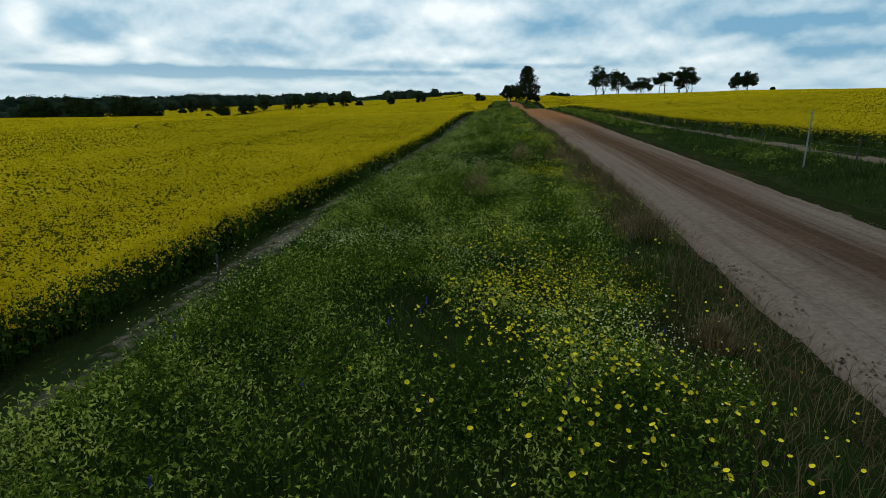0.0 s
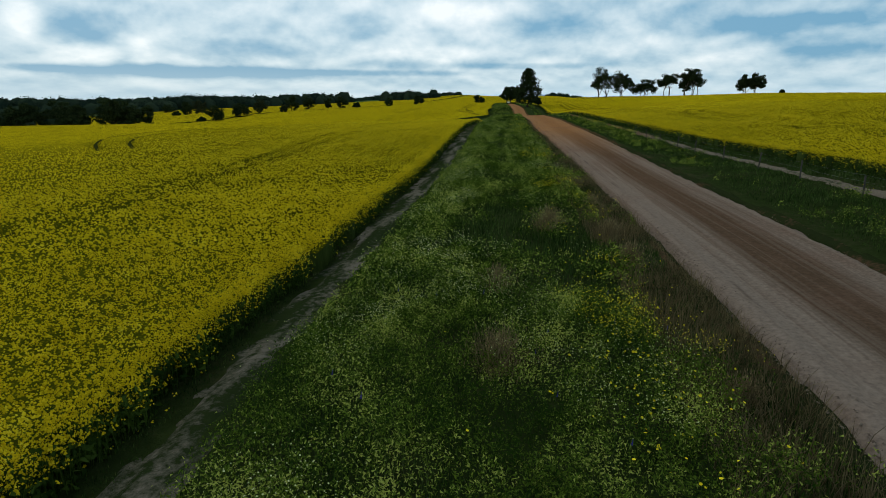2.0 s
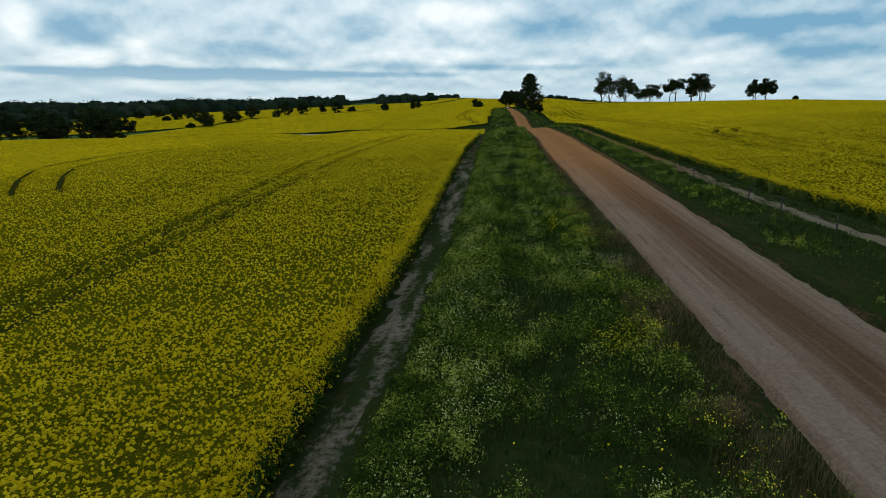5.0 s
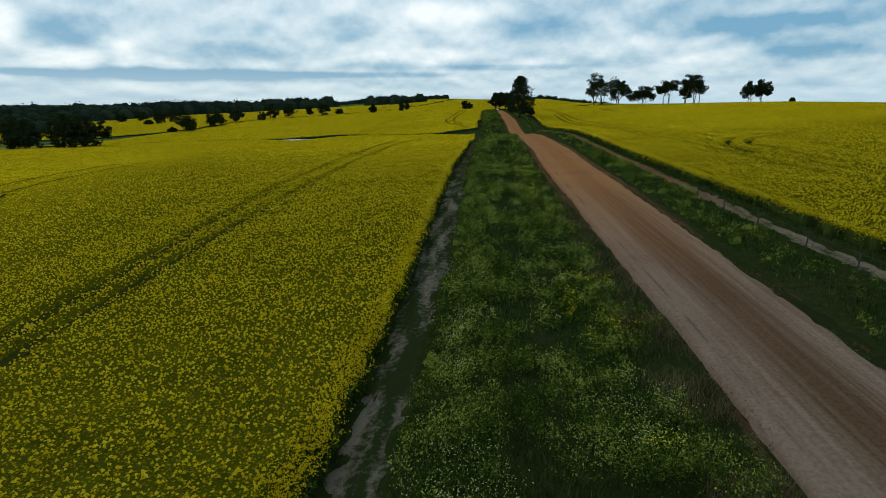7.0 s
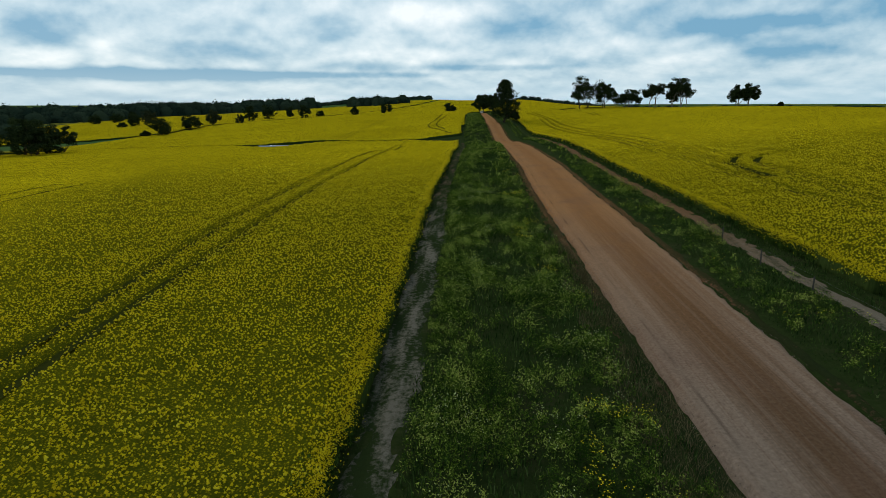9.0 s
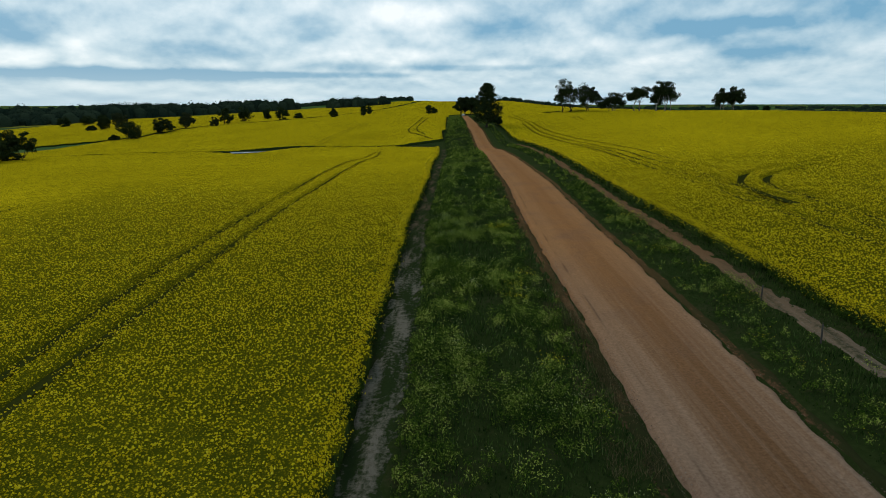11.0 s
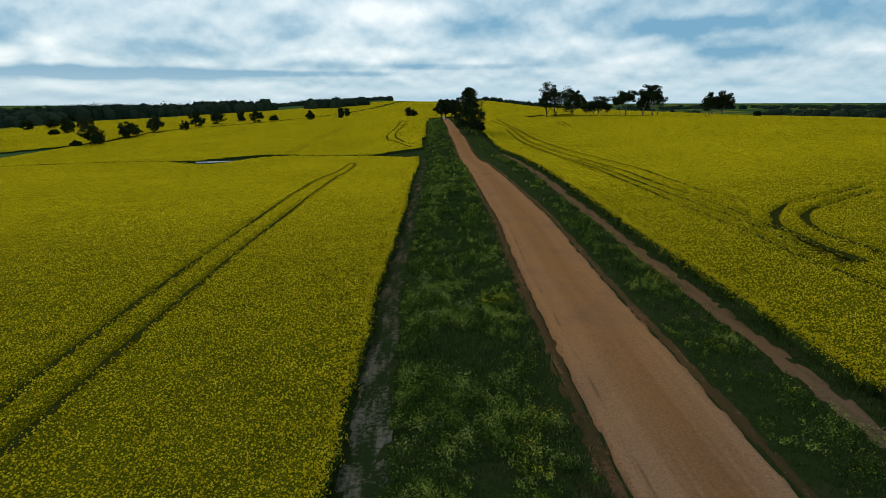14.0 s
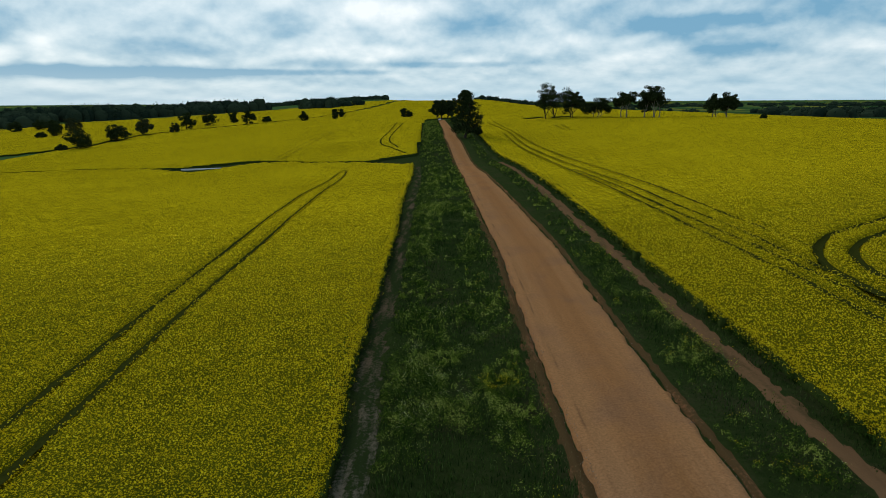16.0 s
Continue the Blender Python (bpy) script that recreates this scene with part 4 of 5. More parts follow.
def weeds(boxes):
    leaf, white, yellow = [], [], []
    for d0, d1, y0, y1, per, count, size, bloom, wide in boxes:
        x, y, d = scatter(d0, d1, y0, y1, per)
        k = on_verge(x, y, d) & (rng.uniform(0.33, 0.85, len(x)) < weed_patch(x, y, d) + 0.42 * (y0 < 20) * (d < -4.8)) & (d > lane_edge(y, TRACK_LEFT) + 0.85)
        x, y, d = x[k], y[k], d[k]
        tall = growth(x, y, d) * rng.uniform(0.9, 1.5, len(x)) + 0.20 * (0.3 + 0.7 * step(0.8, 1.6, np.abs(d - lane_edge(y, TRACK_LEFT))))
        z = floor_z(x, y, d)
        n = len(x)
        q = rng.normal(0, 1, (n, count, 3))
        q /= np.linalg.norm(q, axis=2, keepdims=True)
        q *= rng.uniform(0.25, 1.0, (n, count, 1)) ** 0.5
        q[..., 2] = np.abs(q[..., 2])
        r = tall * rng.uniform(0.35, 0.6, n)
        c = np.stack([x[:, None] + q[..., 0] * r[:, None], y[:, None] + q[..., 1] * r[:, None], z[:, None] + 0.08 + q[..., 2] * tall[:, None] * 0.92], -1)
        leaf.append(leaves(c.reshape(-1, 3), size * rng.uniform(0.6, 1.5, n * count)))
        q = rng.normal(0, 0.55, (n, bloom, 2))
        c = np.stack([x[:, None] + q[..., 0] * r[:, None], y[:, None] + q[..., 1] * r[:, None], z[:, None] + tall[:, None] * rng.uniform(0.8, 1.12, (n, bloom)) + 0.08], -1)
        gold = lumps(x, y, 2.4, 131) + 0.55 * step(-7.4, -5.4, d) + 0.25 * (d > 0) > 0.97
        bare = lumps(x, y, 1.5, 133) < 0.50
        bare |= d < lane_edge(y, TRACK_LEFT) + 1.5
        bare |= rng.uniform(0, 1, n) < (0.55 if y0 < 40 else 0.72) - 0.35 * gold
        for sort, wanted in ((white, ~gold & ~bare), (yellow, gold & ~bare)):
            p = c[wanted].reshape(-1, 3)
            sort.append(petals(p, 0.9 * wide * rng.uniform(0.6, 1.3, len(p)), 4))
    return joined(leaf), joined(white), joined(yellow)


leaf, white, yellow = weeds([
    (-12.5, -3, -2, 22, 28, 58, 0.034, 11, 0.011), (-12.8, -3, 22, 48, 17, 50, 0.052, 11, 0.017), (-13, -3, 48, 100, 12, 44, 0.058, 8, 0.020), (-14.5, -3, 100, 160, 4.5, 24, 0.095, 5, 0.024),
    (-14.5, -3, 160, 446, 1.1, 20, 0.17, 3, 0.035), (3.6, 9.5, 12, 55, 6, 34, 0.045, 5, 0.016), (3.6, 8, 55, 120, 7, 34, 0.055, 5, 0.020), (3.6, 7.5, 120, 446, 1.3, 18, 0.15, 3, 0.035)])
stuff("leafy_weeds", mesh_of("leafy_weeds", *leaf, WEEDS), "mounded bright green leafy weeds on the road verges", "weeds")
stuff("white_wildflowers", mesh_of("white_wildflowers", *white, WHITE), "tiny white wildflowers scattered over the weeds", "wildflowers")
stuff("yellow_wildflowers", mesh_of("yellow_wildflowers", *yellow, DAISY), "small yellow wildflowers scattered over the weeds", "wildflowers")


def daisies():
    """The yellow daisies: a thick drift near the start, then looser ones along the road's side of the verge."""
    x, y, d = scatter(-9.0, -3.2, 1, 40, 170)
    drift = np.exp(-(((d + 6.3 + 0.10 * (y - 7)) / 0.9) ** 2 + ((y - 8.2) / 2.6) ** 2)) + 0.45 * np.exp(-(((d + 5.7) / 0.55) ** 2 + ((y - 4.6) / 1.0) ** 2)) + 0.10 * np.exp(-(((d + 4.6) / 0.9) ** 2 + ((y - 5.5) / 2.6) ** 2))
    drift = drift + 0.16 * np.exp(-(((d + 5.3) / 0.8) ** 2 + ((y - 17) / 3.5) ** 2)) + 0.02 * np.exp(-(((d + 5.5) / 1.6) ** 2))
    k = rng.uniform(0, 1, len(x)) < drift * (0.25 + 1.2 * lumps(x, y, 0.6, 141)) * 0.8
    x, y, d = x[k], y[k], d[k]
    z = floor_z(x, y, d) + growth(x, y, d) * rng.uniform(0.7, 1.1, len(x)) + 0.05
    return petals(np.stack([x, y, z], 1), rng.uniform(0.015, 0.027, len(x)), 7, 0.5)


stuff("yellow_daisies", mesh_of("yellow_daisies", *daisies(), DAISY), "drift of open bright yellow daisies in the grass", "daisies")
x, y, d = scatter(-10.5, -3.6, 2, 22, 0.28)
z = floor_z(x, y, d) + growth(x, y, d) * 1.0
spikes = np.repeat(np.stack([x, y, z], 1), 5, 0) + np.tile(np.linspace(0, 0.08, 5)[:, None] * np.array([[0.1, 0, 1]]), (len(x), 1))
v, f = tufts(spikes, np.tile(np.linspace(0.016, 0.007, 5), len(x)), np.full(5 * len(x), 0.02))
stuff("blue_lupins", mesh_of("blue_lupins", v, f, BLUE), "scattered deep blue lupin spikes in the grass", "wildflowers")

# bare low growth along the shoulder
x, y, d = scatter(-4.8, -2.85, -2, 75, 150)
k = lumps(x, y, 1.4, 151) > 0.3
x, y, d = x[k], y[k], d[k]
a = blades(x, y, floor_z(x, y, d), rng.uniform(0.08, 0.42, len(x)), 0.0045 * rng.uniform(0.6, 1.4, len(x)), 0.6)
x, y, d = scatter(-5.0, -2.9, 11, 50, 210)
k = lumps(x, y, 2.2, 152) > 0.40
x, y, d = x[k], y[k], d[k]
c = blades(x, y, floor_z(x, y, d), rng.uniform(0.15, 0.6, len(x)), 0.005 * rng.uniform(0.6, 1.4, len(x)), 0.4)
x, y, d = scatter(-4.8, -3.1, 60, 150, 25)
b = blades(x, y, floor_z(x, y, d), rng.uniform(0.06, 0.24, len(x)), 0.009 * rng.uniform(0.6, 1.4, len(x)), 0.6)
stuff("dry_verge_grass", mesh_of("dry_verge_grass", *joined([a, b, c]), DRY), "thin dry brown grass along the road's shoulder", "grass")


# stalks and leaves on the open sides of the crop
def crop_side(edge, sign, boxes):
    pieces, bloom = [], []
    for y0, y1, per, wide, size in boxes:
        n = int((y1 - y0) * per)
        y = rng.uniform(y0, y1, n)
        d = lane_edge(y, edge) + sign * rng.uniform(-0.1, 0.9, n) + 0.35 * (lumps(y, y * 0, 0.9, 161) - 0.5)
        x = road_x(y) + d
        z, tall = ground_z(x, y), rng.uniform(0.55, 1.0, n)
        pieces.append(blades(x, y, z, tall, wide, 0.16))
        c = np.stack([np.repeat(x, 4), np.repeat(y, 4), np.repeat(z, 4)], 1) + np.stack([rng.normal(0, 0.09, 4 * n), rng.normal(0, 0.09, 4 * n), rng.uniform(0.08, 0.8, 4 * n) * np.repeat(tall, 4)], 1)
        pieces.append(leaves(c, size * rng.uniform(0.6, 1.4, 4 * n)))
        top = np.stack([x, y, z + tall * rng.uniform(0.62, 1.05, n)], 1)[rng.uniform(0, 1, n) < 0.75]
        top = np.repeat(top, 3, 0) + rng.normal(0, 0.3 * size, (3 * len(top), 3))
        w = 0.24 * size * rng.uniform(0.5, 1.2, len(top))
        bloom.append(tufts(top, w, 1.2 * w))
        k = int(0.9 * n)
        y = rng.uniform(y0, y1, k)
        d = lane_edge(y, edge) + sign * rng.normal(0.15, 0.22, k) + 0.35 * (lumps(y, y * 0, 0.9, 161) - 0.5)
        x = road_x(y) + d
        low = np.repeat(np.stack([x, y, ground_z(x, y) + 0.98 - 0.75 * np.abs(rng.normal(0, 0.42, k))], 1), 3, 0) + rng.normal(0, 0.3 * size, (3 * k, 3))
        w = 0.22 * size * rng.uniform(0.5, 1.2, 3 * k)
        bloom.append(tufts(low, w, 1.2 * w))
    return joined(pieces), joined(bloom)


green_l, gold_l = crop_side(CROP_LEFT, -1, [(0, 26, 210, 0.007, 0.09), (26, 60, 130, 0.007, 0.10), (60, 130, 60, 0.010, 0.13), (130, 236, 16, 0.03, 0.3)])
green_r, gold_r = crop_side(CROP_RIGHT, 1, [(15, 60, 80, 0.009, 0.12), (60, 130, 62, 0.010, 0.13), (130, 330, 14, 0.03, 0.3)])
stuff("canola_stalks", mesh_of("canola_stalks", *green_l, STALKS), "dark green canola stalks and leaves along the field edge", "canola stalks")
stuff("canola_stalks", mesh_of("canola_stalks", *green_r, STALKS), "dark green canola stalks and leaves along the field edge", "canola stalks")
stuff("canola_flowers", mesh_of("canola_flowers", *joined([gold_l, gold_r]), HEADS), "lower yellow canola flowers along the field edges", "canola flowers")

# ---- trees ----
def tube(points, radii, sides=6):
    """A tapered limb through some points."""
    p, rings = np.array(points, float), []
    for i in range(len(p)):
        t = p[min(i + 1, len(p) - 1)] - p[max(i - 1, 0)]
        t /= np.linalg.norm(t) + 1e-9
        a = np.cross(t, (0.9, 0.3, 0.2))
        a /= np.linalg.norm(a)
        b = np.cross(t, a)
        q = np.linspace(0, 2 * np.pi, sides, endpoint=False)[:, None]
        rings.append(p[i] + radii[i] * (np.cos(q) * a + np.sin(q) * b))
    v = np.concatenate(rings)
    f = [(i * sides + j, i * sides + (j + 1) % sides, (i + 1) * sides + (j + 1) % sides, (i + 1) * sides + j) for i in range(len(p) - 1) for j in range(sides)]
    return v, np.array(f)


def bent(a, b, sag, gen, n=5):
    a, b = np.array(a, float), np.array(b, float)
    t = np.linspace(0, 1, n)[:, None]
    return a + (b - a) * t + np.sin(np.pi * t) * np.array([gen.normal(0, sag), gen.normal(0, sag), gen.uniform(-0.2, 0.6) * sag])


def gum_tree(x, y, tall, wide, label, seed, bare=0.35, stems=1, leaf=GUM, bark=BARK, group="", dense=1.0, name="gum_tree", category="tree", lean=0.0, leafsize=0.36, fill=24, spire=False):
    """A eucalypt: forked tapered trunk, spreading limbs and a broken crown of leaf clumps."""
    gen = np.random.default_rng(seed)
    ground = float(ground_z(x, y))
    tree = new(name)
    tree.location = (x, y, ground - 0.1)
    tagged(tree, label, category, group)
    ends, trunks, limbs = [], [], []
    for s in range(stems):
        foot = np.array([gen.normal(0, 0.12 * wide * (stems > 1)), gen.normal(0, 0.08 * wide * (stems > 1)), 0])
        fork = foot + np.array([gen.normal(lean, 0.05 * wide), gen.normal(0, 0.05 * wide), tall * (bare + gen.uniform(0.0, 0.12))])
        r = 0.026 * tall / stems ** 0.45
        trunks.append(tube(bent(foot, fork, 0.03 * tall, gen), np.linspace(r * 1.25, r * 0.7, 5), 8))
        for k in range(max(4, int(8 / stems) + 1)):
            turn, up = gen.uniform(0, 2 * np.pi), gen.uniform(0.45, 0.98) if k else 0.98
            reach = 0.5 * wide * math.sqrt(max(0.05, 1 - ((up - 0.55) / 0.5) ** 2)) * gen.uniform(0.55, 1.0)
            tip = np.array([fork[0] * 0.6 + math.cos(turn) * reach, fork[1] * 0.6 + math.sin(turn) * reach, tall * up * 0.94])
            start = foot + (fork - foot) * gen.uniform(0.7, 1.0)
            path = bent(start, tip, 0.05 * tall, gen)
            limbs.append(tube(path, np.linspace(r * 0.55, r * 0.12, 5), 5))
            ends += [tip, path[3], path[3] * 0.5 + path[2] * 0.5 + gen.normal(0, 0.05 * tall, 3)]
    for v, f in trunks:
        part("trunk", mesh_of("trunk", v, f, bark, True), tree)
    for v, f in limbs:
        part("limb", mesh_of("limb", v, f, bark, True), tree)
    ends = np.array(ends)
    ends = ends[ends[:, 2] > tall * bare * 0.8]
    if spire:
        # a tall crown in uneven tiers, widest below the middle
        u = np.linspace(0.16, 0.97, fill) + gen.normal(0, 0.02, fill)
        turn, out = np.arange(fill) * 2.4, np.interp(u, (0.1, 0.3, 0.5, 0.62, 0.8, 1.0), (0.55, 0.92, 0.95, 0.66, 0.5, 0.1)) * gen.uniform(0.3, 1.0, fill)
        centres = np.stack([0.45 * wide * out * np.cos(turn) + lean, 0.45 * wide * out * np.sin(turn), tall * u], 1)
    else:
        # a broad dome of separate clumps, open underneath
        q = gen.normal(0, 1, (fill, 3))
        q /= np.linalg.norm(q, axis=1, keepdims=True)
        if bare > 0.06:
            q[:, 2] = np.abs(q[:, 2]) * 1.25 - 0.25
        low = bare + (0.36 if bare > 0.06 else 0.42) * (1 - bare)
        q *= gen.uniform(0.55, 0.9, (fill, 1)) * np.array([0.5 * wide, 0.5 * wide, (0.95 - low) * tall])
        keep = ends[:, 2] > tall * (bare + 0.12)
        centres = np.repeat(ends[keep], 2, 0) + gen.normal(0, 0.05 * tall, (2 * int(keep.sum()), 3))
        centres = np.concatenate([centres, q + np.array([lean, 0, low * tall])])
    radius = gen.uniform(0.06, 0.14, len(centres)) * (tall + wide) * 0.5
    count = int(150 * dense)
    q = gen.normal(0, 1, (len(centres), count, 3))
    q /= np.linalg.norm(q, axis=2, keepdims=True)
    q *= gen.uniform(0.3, 1.0, (len(centres), count, 1)) ** 0.6 * np.array([1.15, 1.15, 0.72])
    c = (centres[:, None] + q * radius[:, None, None]).reshape(-1, 3)
    part("crown", mesh_of("crown", *leaves(c, leafsize * gen.uniform(0.6, 1.4, len(c))), leaf), tree)
    return tree


def shrub(x, y, tall, wide, label, seed, leaf=GUM, group="", dense=1.0):
    """A bushy paddock tree, leafy nearly to the ground."""
    return gum_tree(x, y, tall, wide, label, seed, 0.05, 2, leaf, BARK, group, dense, "bushy_tree", "tree", leafsize=0.62)


gum_tree(38.6, 274.0, 16.9, 13.2, "tall dark gum tree at the roadside with dense crown", 11, 0.14, 1, dense=1.5, leafsize=0.4, fill=74, spire=True)
gum_tree(42.6, 277.0, 4.6, 5.0, "low dark shrubby gum beside the tall one", 12, 0.15, 2, dense=1.2)
for i, (x, y, tall, wide) in enumerate([(50.5, 462, 12.0, 8), (54.0, 458, 13.2, 8.5), (58.0, 456, 13.4, 8), (62.0, 466, 13.0, 8)]):
    gum_tree(x, y, tall, wide, "dark dense gum tree lining the far end of the road", 20 + i, 0.1, 1, group="far roadside trees", dense=1.5, leafsize=0.5)
for i, (x, y, tall, wide, stems, bare, label) in enumerate([
        (88.8, 331, 15.8, 16.5, 2, 0.08, "wide open-crowned gum tree in the paddock copse"),
        (97.8, 322, 12.8, 12.5, 2, 0.10, "dense dark gum tree in the paddock copse"),
        (108.6, 322, 9.0, 12.5, 4, 0.18, "low sparse gum tree with thin pale stems"),
        (117.6, 313, 11.8, 11.5, 3, 0.40, "flat-topped gum tree on bare slender trunks"),
        (122.5, 307.5, 9.0, 6.0, 2, 0.35, "small thin gum tree between two larger ones"),
        (126.0, 303.5, 13.2, 11.5, 4, 0.32, "round-crowned gum tree on several slim trunks"),
        (144.8, 288, 9.8, 9.5, 2, 0.2, "spreading gum tree standing apart from the copse"),
        (149.4, 287, 10.2, 8.5, 2, 0.2, "spreading gum tree leaning beside its neighbour")]):
    gum_tree(x, y, tall, wide, label, 40 + i, bare, stems, GUM, BARK if i < 2 else BARK_PALE, "paddock copse", 0.75 if i in (2, 4) else 1.15)
for i, (x, y, tall, wide, leaf, label) in enumerate([
        (-152, 403, 10.8, 14.5, GUM, "round dark bushy tree in the field hedge row"), (-160, 399, 3.4, 7, GUM, "low dark shrub at the hedge row's end"),
        (-147, 440, 9.6, 15.5, GUM, "wide dark bushy tree in the field hedge row"), (-141, 467, 11.1, 11.5, GUM_PALE, "pale brownish rounded tree in the field hedge row"),
        (-126, 477, 6.9, 6.2, GUM_PALE, "small pale rounded tree in the field hedge row"), (-127, 512, 13, 12, GUM, "tall dark tree in the field hedge row"),
        (-122, 553, 11.6, 13, GUM, "dark spreading tree in the field hedge row"), (-112, 592, 10, 7.5, GUM, "thin dark tree in the field hedge row"),
        (-90, 547, 11.2, 11.5, GUM, "dark rounded tree in the field hedge row"), (-82, 575, 5.2, 9.5, GUM, "low dark shrub in the field hedge row"),
        (-48, 551, 7.8, 7.4, GUM, "small dark tree in the field hedge row"), (-21.7, 527, 8.4, 5.6, GUM, "small upright tree at the hedge row's end"),
        (-18.3, 561, 7.1, 4.0, GUM, "small thin tree at the hedge row's end"), (-220, 517, 12.3, 10.5, GUM, "dark tree standing in the far canola"),
        (-218, 540, 12, 13.5, GUM_PALE, "thin brownish tree standing in the far canola"), (-224, 504, 4, 8, GUM, "low dark shrub in the far canola"),
        (-300, 655, 9.6, 16, GUM, "dark spreading tree in the far canola"), (-315, 640, 9, 14, GUM, "dark spreading tree in the far canola"),
        (30.5, 500, 7.2, 4.5, GUM, "dark upright shrub alone in the canola"), (34.5, 501, 5.6, 5, GUM, "dark low shrub alone in the canola"),
        (146, 261, 2.2, 2.2, GUM, "tiny dark bush alone in the canola")]):
    shrub(x, y, tall, wide, label, 70 + i, leaf, "paddock trees", 0.45)
for i, (x, y, tall, wide) in enumerate([(-133, 252, 13, 12), (-143, 262, 14, 14), (-156, 258, 12, 13), (-168, 270, 14, 15), (-150, 246, 9, 10), (-182, 268, 13, 14), (-196, 276, 13, 14), (-138, 270, 11, 12), (-212, 262, 12, 13), (-230, 280, 13, 15)]):
    shrub(x, y, tall, wide, "large dark tree of the clump in the gully", 120 + i, GUM, "gully trees", 0.55)


# ---- far woods ----
def domes(spots):
    """The dense inner mass of each crown, a lumpy seven-sided dome down to the ground."""
    rings = [(1.0, -0.05), (1.0, 0.4), (0.86, 0.68), (0.5, 0.9)]
    q = np.linspace(0, 2 * np.pi, 7, endpoint=False)
    base = np.array([(r * math.cos(a), r * math.sin(a), h) for r, h in rings for a in q] + [(0, 0, 0.96)])
    k = [(7 * j + i, 7 * j + (i + 1) % 7, 7 * j + 7 + (i + 1) % 7) for j in range(3) for i in range(7)]
    k += [(7 * j + i, 7 * j + 7 + (i + 1) % 7, 7 * j + 7 + i) for j in range(3) for i in range(7)] + [(21 + i, 21 + (i + 1) % 7, 28) for i in range(7)]
    p = np.array(spots, float)
    n = len(p)
    v = base[None] * (1 + rng.uniform(-0.14, 0.10, (n, 29, 1))) * np.stack([0.45 * p[:, 3], 0.45 * p[:, 3], 0.93 * p[:, 2]], 1)[:, None]
    v += np.stack([p[:, 0], p[:, 1], ground_z(p[:, 0], p[:, 1])], 1)[:, None]
    return v.reshape(-1, 3), (np.array(k)[None] + 29 * np.arange(n)[:, None, None]).reshape(-1, 3)


def wood(name, spots, label, leaf=1.3, count=70):
    """Many far crowns: uneven domes of leaf clumps on short stems."""
    cs, sizes = [], []
    for x, y, tall, wide in spots:
        z = float(ground_z(x, y))
        q = rng.normal(0, 1, (count, 3))
        q /= np.linalg.norm(q, axis=1, keepdims=True)
        q *= rng.uniform(0.78, 1.0, (count, 1)) * np.array([0.5 * wide, 0.5 * wide, 0.46 * tall])
        lobes = 1 + 0.28 * np.sin(3.1 * np.arctan2(q[:, 1], q[:, 0]) + x)[:, None]
        cs.append(q * lobes + np.array([x, y, z + 0.5 * tall]))
        sizes.append(np.full(count, leaf * (tall + wide) / 22))
    c, size = np.concatenate(cs), np.concatenate(sizes)
    size *= rng.uniform(0.35, 0.75, len(c))
    v, f = joined([leaves(c, size), domes(spots)])
    stuff(name, mesh_of(name, v, f, FOREST), label, "woodland")


def belt(ax, ay, bx, by, deep, n, tall, wide):
    t, s = rng.uniform(0, 1, n), rng.uniform(0, 1, n) ** 1.5
    x, y = ax + (bx - ax) * t, ay + (by - ay) * t
    ux, uy = -(by - ay), bx - ax
    k = math.hypot(ux, uy)
    h = tall * rng.uniform(0.6, 1.25, n) * (0.75 + 0.5 * lumps(x, y, 60, 171))
    return list(zip(x + ux / k * deep * s, y + uy / k * deep * s, h, wide * rng.uniform(0.7, 1.4, n)))


wood("far_woodland", belt(-900, 800, -345, 830, 330, 420, 15, 22) + belt(-345, 840, -240, 945, 260, 190, 15, 18) + belt(-240, 950, -150, 1020, 220, 130, 16, 18)
     + belt(-600, 560, -330, 740, 120, 150, 12, 16), "dark belt of distant woodland behind the fields", 1.9, 80)
wood("far_woodland", belt(-100, 955, -45, 850, 50, 46, 14, 14), "dark square block of trees on the far field", 1.3, 240)
wood("far_woodland", belt(-420, 1420, 60, 1500, 300, 260, 11, 30), "dark woodland along the far ridge", 2.3, 85)
wood("far_woodland", belt(880, 1080, 1500, 1000, 320, 160, 16, 30) + belt(420, 1000, 560, 960, 60, 22, 10, 14) + belt(245, 1340, 430, 1320, 80, 70, 11, 18) + belt(700, 1900, 2400, 2100, 500, 90, 12, 40), "dark patches of distant woodland in the valley", 2.3, 85)
wood("far_woodland", belt(-420, 300, -270, 300, 160, 90, 12, 14), "dark woodland filling the lower gully", 1.2, 200)

# ---- fence, pole, puddle, vehicle, tussocks ----
def box_mesh(name, size, mat, bevel=0.02):
    bm = bmesh.new()
    bmesh.ops.create_cube(bm, size=1.0)
    bmesh.ops.scale(bm, vec=size, verts=bm.verts)
    if bevel:
        bmesh.ops.bevel(bm, geom=bm.edges[:], offset=bevel, segments=2, affect="EDGES")
    me = bpy.data.meshes.new(name)
    bm.to_mesh(me)
    bm.free()
    me.materials.append(mat)
    return me


def tube_mesh(name, points, radii, mat, sides=7):
    v, f = tube(points, radii, sides)
    return mesh_of(name, v, f, mat, True)


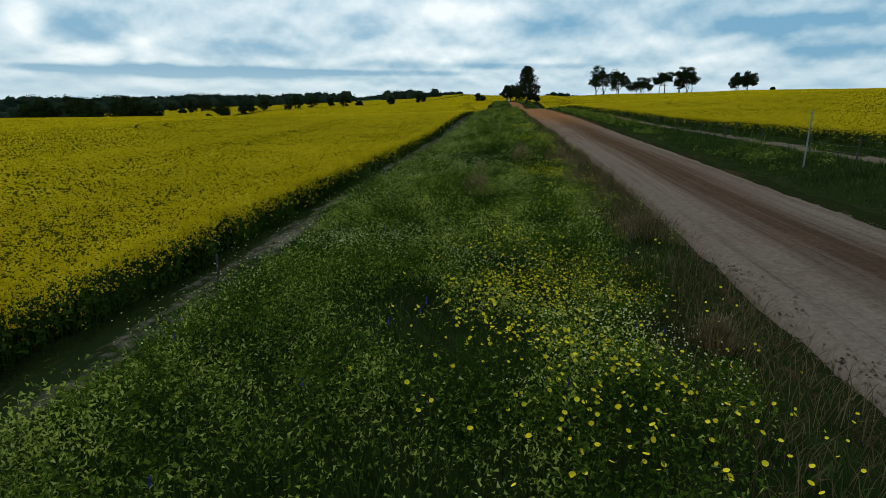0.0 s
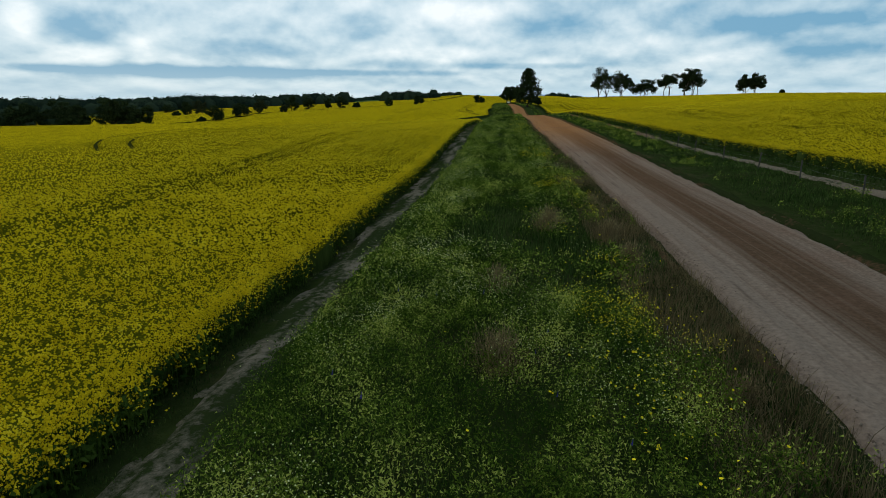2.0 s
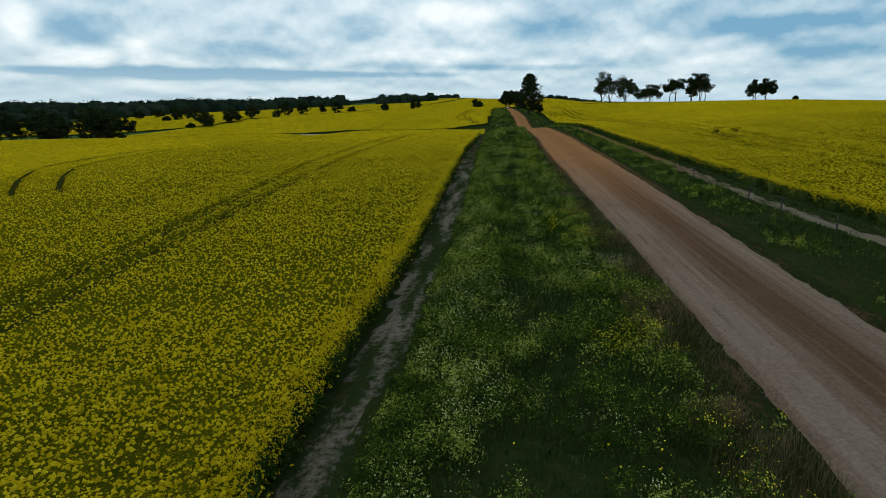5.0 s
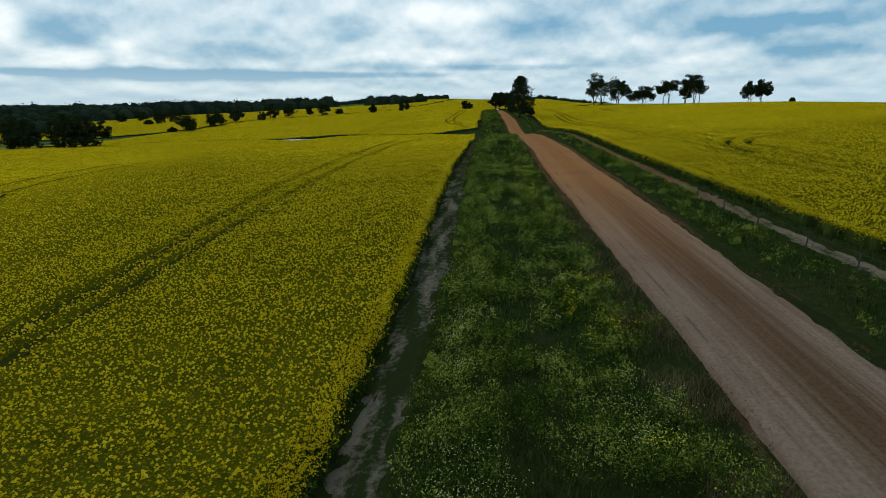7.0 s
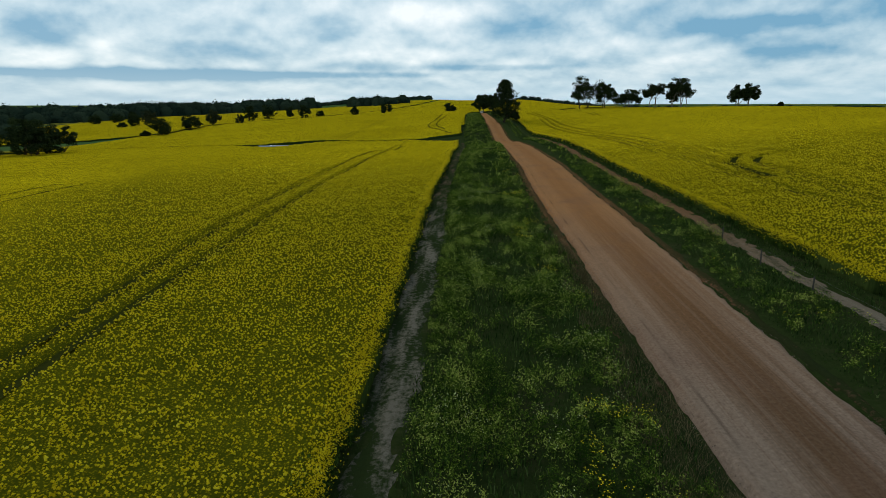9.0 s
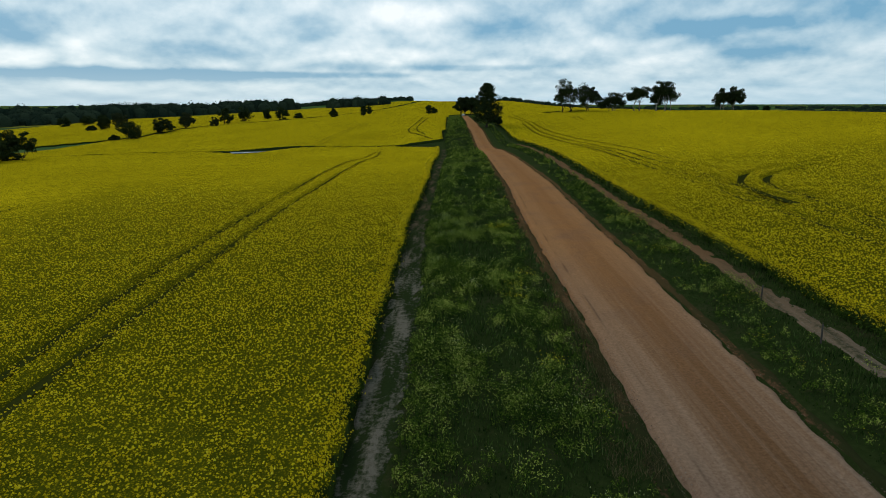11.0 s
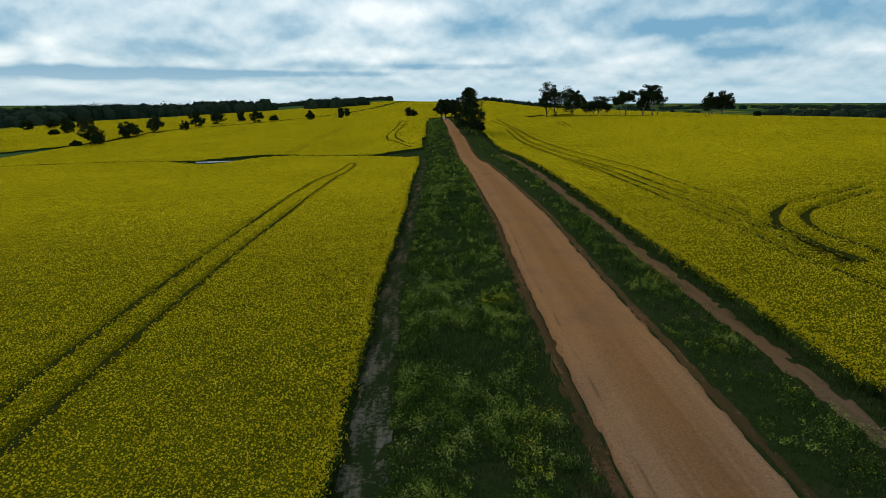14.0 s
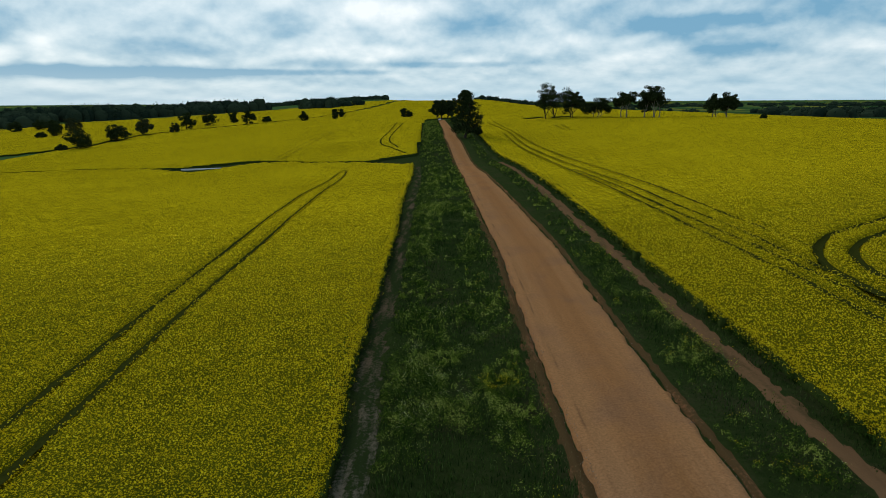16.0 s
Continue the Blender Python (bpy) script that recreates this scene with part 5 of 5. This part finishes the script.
def fence():
    """Round timber posts with three plain wires beside the farm track."""
    base = new("fence")
    tagged(base, "post and wire fence along the sandy farm track", "fence")
    ys = [14.0 + 5.0 * i for i in range(13)]
    tops = []
    for i, y in enumerate(ys):
        y += rng.uniform(-0.6, 0.6)
        d = float(lane_edge(y, TRACK_RIGHT)) - 0.95
        x = float(road_x(y)) + d
        z = float(ground_z(x, y))
        lean = rng.normal(0, 0.04, 2)
        high = 1.0 + rng.uniform(-0.08, 0.1)
        post = part("post", tube_mesh("post", [(0, 0, -0.2), (lean[0] * 0.5, lean[1] * 0.5, high * 0.5), (lean[0], lean[1], high - 0.02), (lean[0], lean[1], high)], [0.042, 0.039, 0.036, 0.02], POST_WOOD, 8), base)
        post.location = (x, y, z)
        tops.append((x, y, z, lean))
    for share in (0.35, 0.62, 0.9):
        line = [(x + 0.07 + l[0] * share, y + l[1] * share, z + 1.03 * share) for x, y, z, l in tops]
        fine = []
        for a, b in zip(line[:-1], line[1:]):
            for k in range(4):
                t = k / 4
                fine.append([a[j] + (b[j] - a[j]) * t - (0.05 * math.sin(math.pi * t) if j == 2 else 0) for j in range(3)])
        fine.append(list(line[-1]))
        part("wire", tube_mesh("wire", fine, [0.0016] * len(fine), WIRE, 4), base)


fence()
pole = new("marker_pole", tube_mesh("marker_pole", [(0, 0, -0.3), (0.005, 0, 0.8), (0.01, 0, 1.6), (0.02, 0, 2.33), (0.02, 0, 2.37)], [0.036, 0.034, 0.03, 0.026, 0.012], POLE, 10))
pole.location = (13.97, 24.2, float(ground_z(13.97, 24.2)))
tagged(pole, "tall thin pale pole in the roadside grass", "pole")


stake = new("stake", tube_mesh("stake", [(0, 0, -0.2), (0.01, 0, 0.35), (0.015, 0.01, 0.62), (0.015, 0.01, 0.64)], [0.025, 0.024, 0.022, 0.01], POST_WOOD, 7))
stake.location = (-5.4, 9.55, float(ground_z(-5.4, 9.55)))
tagged(stake, "short dark wooden stake beside the sandy track", "stake")


def pool(name, x, y, long, wide, turn, label):
    """A shallow sheet of rain water in the gully's bed."""
    n = 48
    q = np.linspace(0, 2 * np.pi, n, endpoint=False)
    r = 1 + 0.22 * np.sin(2 * q + 0.6) + 0.14 * np.sin(5 * q) + 0.06 * np.sin(9 * q + 1)
    u, w = 0.5 * long * np.cos(q) * r, 0.5 * wide * np.sin(q) * r
    px, py = x + u * math.cos(turn) - w * math.sin(turn), y + u * math.sin(turn) + w * math.cos(turn)
    z = float(ground_z(px, py).mean()) + 0.16
    v = np.r_[[(x, y, z)], np.stack([px, py, np.full(n, z)], 1), np.stack([px, py, np.full(n, z - 0.9)], 1)]
    f = [(0, 1 + i, 1 + (i + 1) % n) for i in range(n)] + [(1 + i, 1 + n + i, 1 + (i + 1) % n) for i in range(n)] + [(1 + (i + 1) % n, 1 + n + i, 1 + n + (i + 1) % n) for i in range(n)]
    tagged(new(name, mesh_of(name, v, f, WATER)), label, "water", kind="structure")


pool("water", -49.5, 264.5, 15, 3.0, 0.10, "shallow rain pool in the gully, painted pale like reflected sky")


def ute(x, y, turn):
    """A parked white utility vehicle."""
    base = new("parked_ute")
    tagged(base, "white parked utility vehicle at the road's far end", "car")
    base.matrix_world = pose(x, y, float(ground_z(x, y)) + 0.08, 0, 0, turn)
    for name, size, at, mat, label in (("body", (1.8, 5.0, 0.62), (0, 0, 0.78), CAR_WHITE, ""), ("cabin", (1.6, 2.0, 0.68), (0, 0.35, 1.40), CAR_WHITE, ""),
                                       ("windscreen", (1.42, 0.06, 0.46), (0, 1.35, 1.42), CAR_GLASS, "dark glass windscreen"), ("rear_window", (1.42, 0.06, 0.42), (0, -0.66, 1.44), CAR_GLASS, "dark glass rear window"),
                                       ("side_window", (0.04, 1.6, 0.40), (0.80, 0.35, 1.44), CAR_GLASS, "dark glass side window"), ("side_window", (0.04, 1.6, 0.40), (-0.80, 0.35, 1.44), CAR_GLASS, "dark glass side window"),
                                       ("tray", (1.86, 1.9, 0.34), (0, -1.6, 1.12), CAR_WHITE, ""), ("bumper", (1.75, 0.14, 0.2), (0, -2.55, 0.55), RUBBER, "black bumper"),
                                       ("tail_lamp", (0.2, 0.05, 0.3), (0.78, -2.53, 0.95), TAIL, "red tail lamp"), ("tail_lamp", (0.2, 0.05, 0.3), (-0.78, -2.53, 0.95), TAIL, "red tail lamp")):
        ob = part(name, box_mesh(name, size, mat, min(size) * 0.25), base, label)
        ob.location = at
    for sx in (-0.82, 0.82):
        for sy in (-1.55, 1.6):
            bm = bmesh.new()
            bmesh.ops.create_cone(bm, cap_ends=True, segments=20, radius1=0.36, radius2=0.36, depth=0.24)
            bmesh.ops.bevel(bm, geom=[e for e in bm.edges if abs(e.verts[0].co.z - e.verts[1].co.z) < 1e-4], offset=0.05, segments=2, affect="EDGES")
            me = bpy.data.meshes.new("wheel")
            bm.to_mesh(me)
            bm.free()
            me.materials.append(RUBBER)
            wheel = part("wheel", me, base, "black rubber wheel")
            wheel.matrix_local = pose(sx, sy, 0.36, 0, 90, 0)


ute(48.6, 430, -6)


def tussock(x, y, tall, wide, seed):
    """A tuft of long dry grass with feathery seed heads."""
    gen = np.random.default_rng(seed)
    n = 1300
    q, r = gen.uniform(0, 2 * np.pi, n), np.abs(gen.normal(0, 0.55, n))
    foot = np.stack([0.30 * wide * r * np.cos(q), 0.30 * wide * r * np.sin(q), np.zeros(n)], 1)
    out = 0.42 * wide * r
    tip = np.stack([out * np.cos(q), out * np.sin(q), tall * gen.uniform(0.35, 1.0, n) * (1 - 0.25 * np.minimum(r, 1.5))], 1) + gen.normal(0, 0.07, (n, 3)) * wide
    side = np.stack([-np.sin(q), np.cos(q), 0 * q], 1) * 0.0028
    half = 0.5 * tip + 0.5 * foot + np.array([0, 0, 0.10]) * tall + gen.normal(0, 0.02, (n, 3))
    v = np.stack([foot - side, foot + side, half + side, half - side, tip], 1).reshape(-1, 3)
    k = 5 * np.arange(n)[:, None]
    base = new("grass_tussock")
    base.location = (x, y, float(ground_z(x, y)) - 0.02)
    tagged(base, "dry brown grass tussock on the green verge", "grass tussock", "verge tussocks")
    tagged(part("tuft", mesh_of("tuft", v, np.concatenate([k + [[0, 1, 2]], k + [[0, 2, 3]], k + [[3, 2, 4]]]), DRY_TALL), base), kind="stuff")
    heads = tip[::4] + gen.normal(0, 0.01, (len(tip[::4]), 3))
    tagged(part("seed_spray", mesh_of("seed_spray", *tufts(heads, np.full(len(heads), 0.008), np.full(len(heads), 0.05)), DRY_TALL), base), "pale feathery seed heads", kind="stuff")


for i, (x, y, tall, wide) in enumerate([(-0.3, 18.1, 0.8, 1.5), (2.6, 29.0, 0.95, 1.7), (4.3, 27.4, 0.85, 1.5), (2.0, 6.6, 0.45, 0.8), (2.7, 12.5, 0.5, 0.9), (3.4, 17.0, 0.5, 0.9), (4.1, 24.6, 0.75, 1.2), (5.2, 33.0, 0.6, 1.0), (0.1, 22.3, 0.7, 1.1)]):
    tussock(x, y, tall, wide, 300 + i)
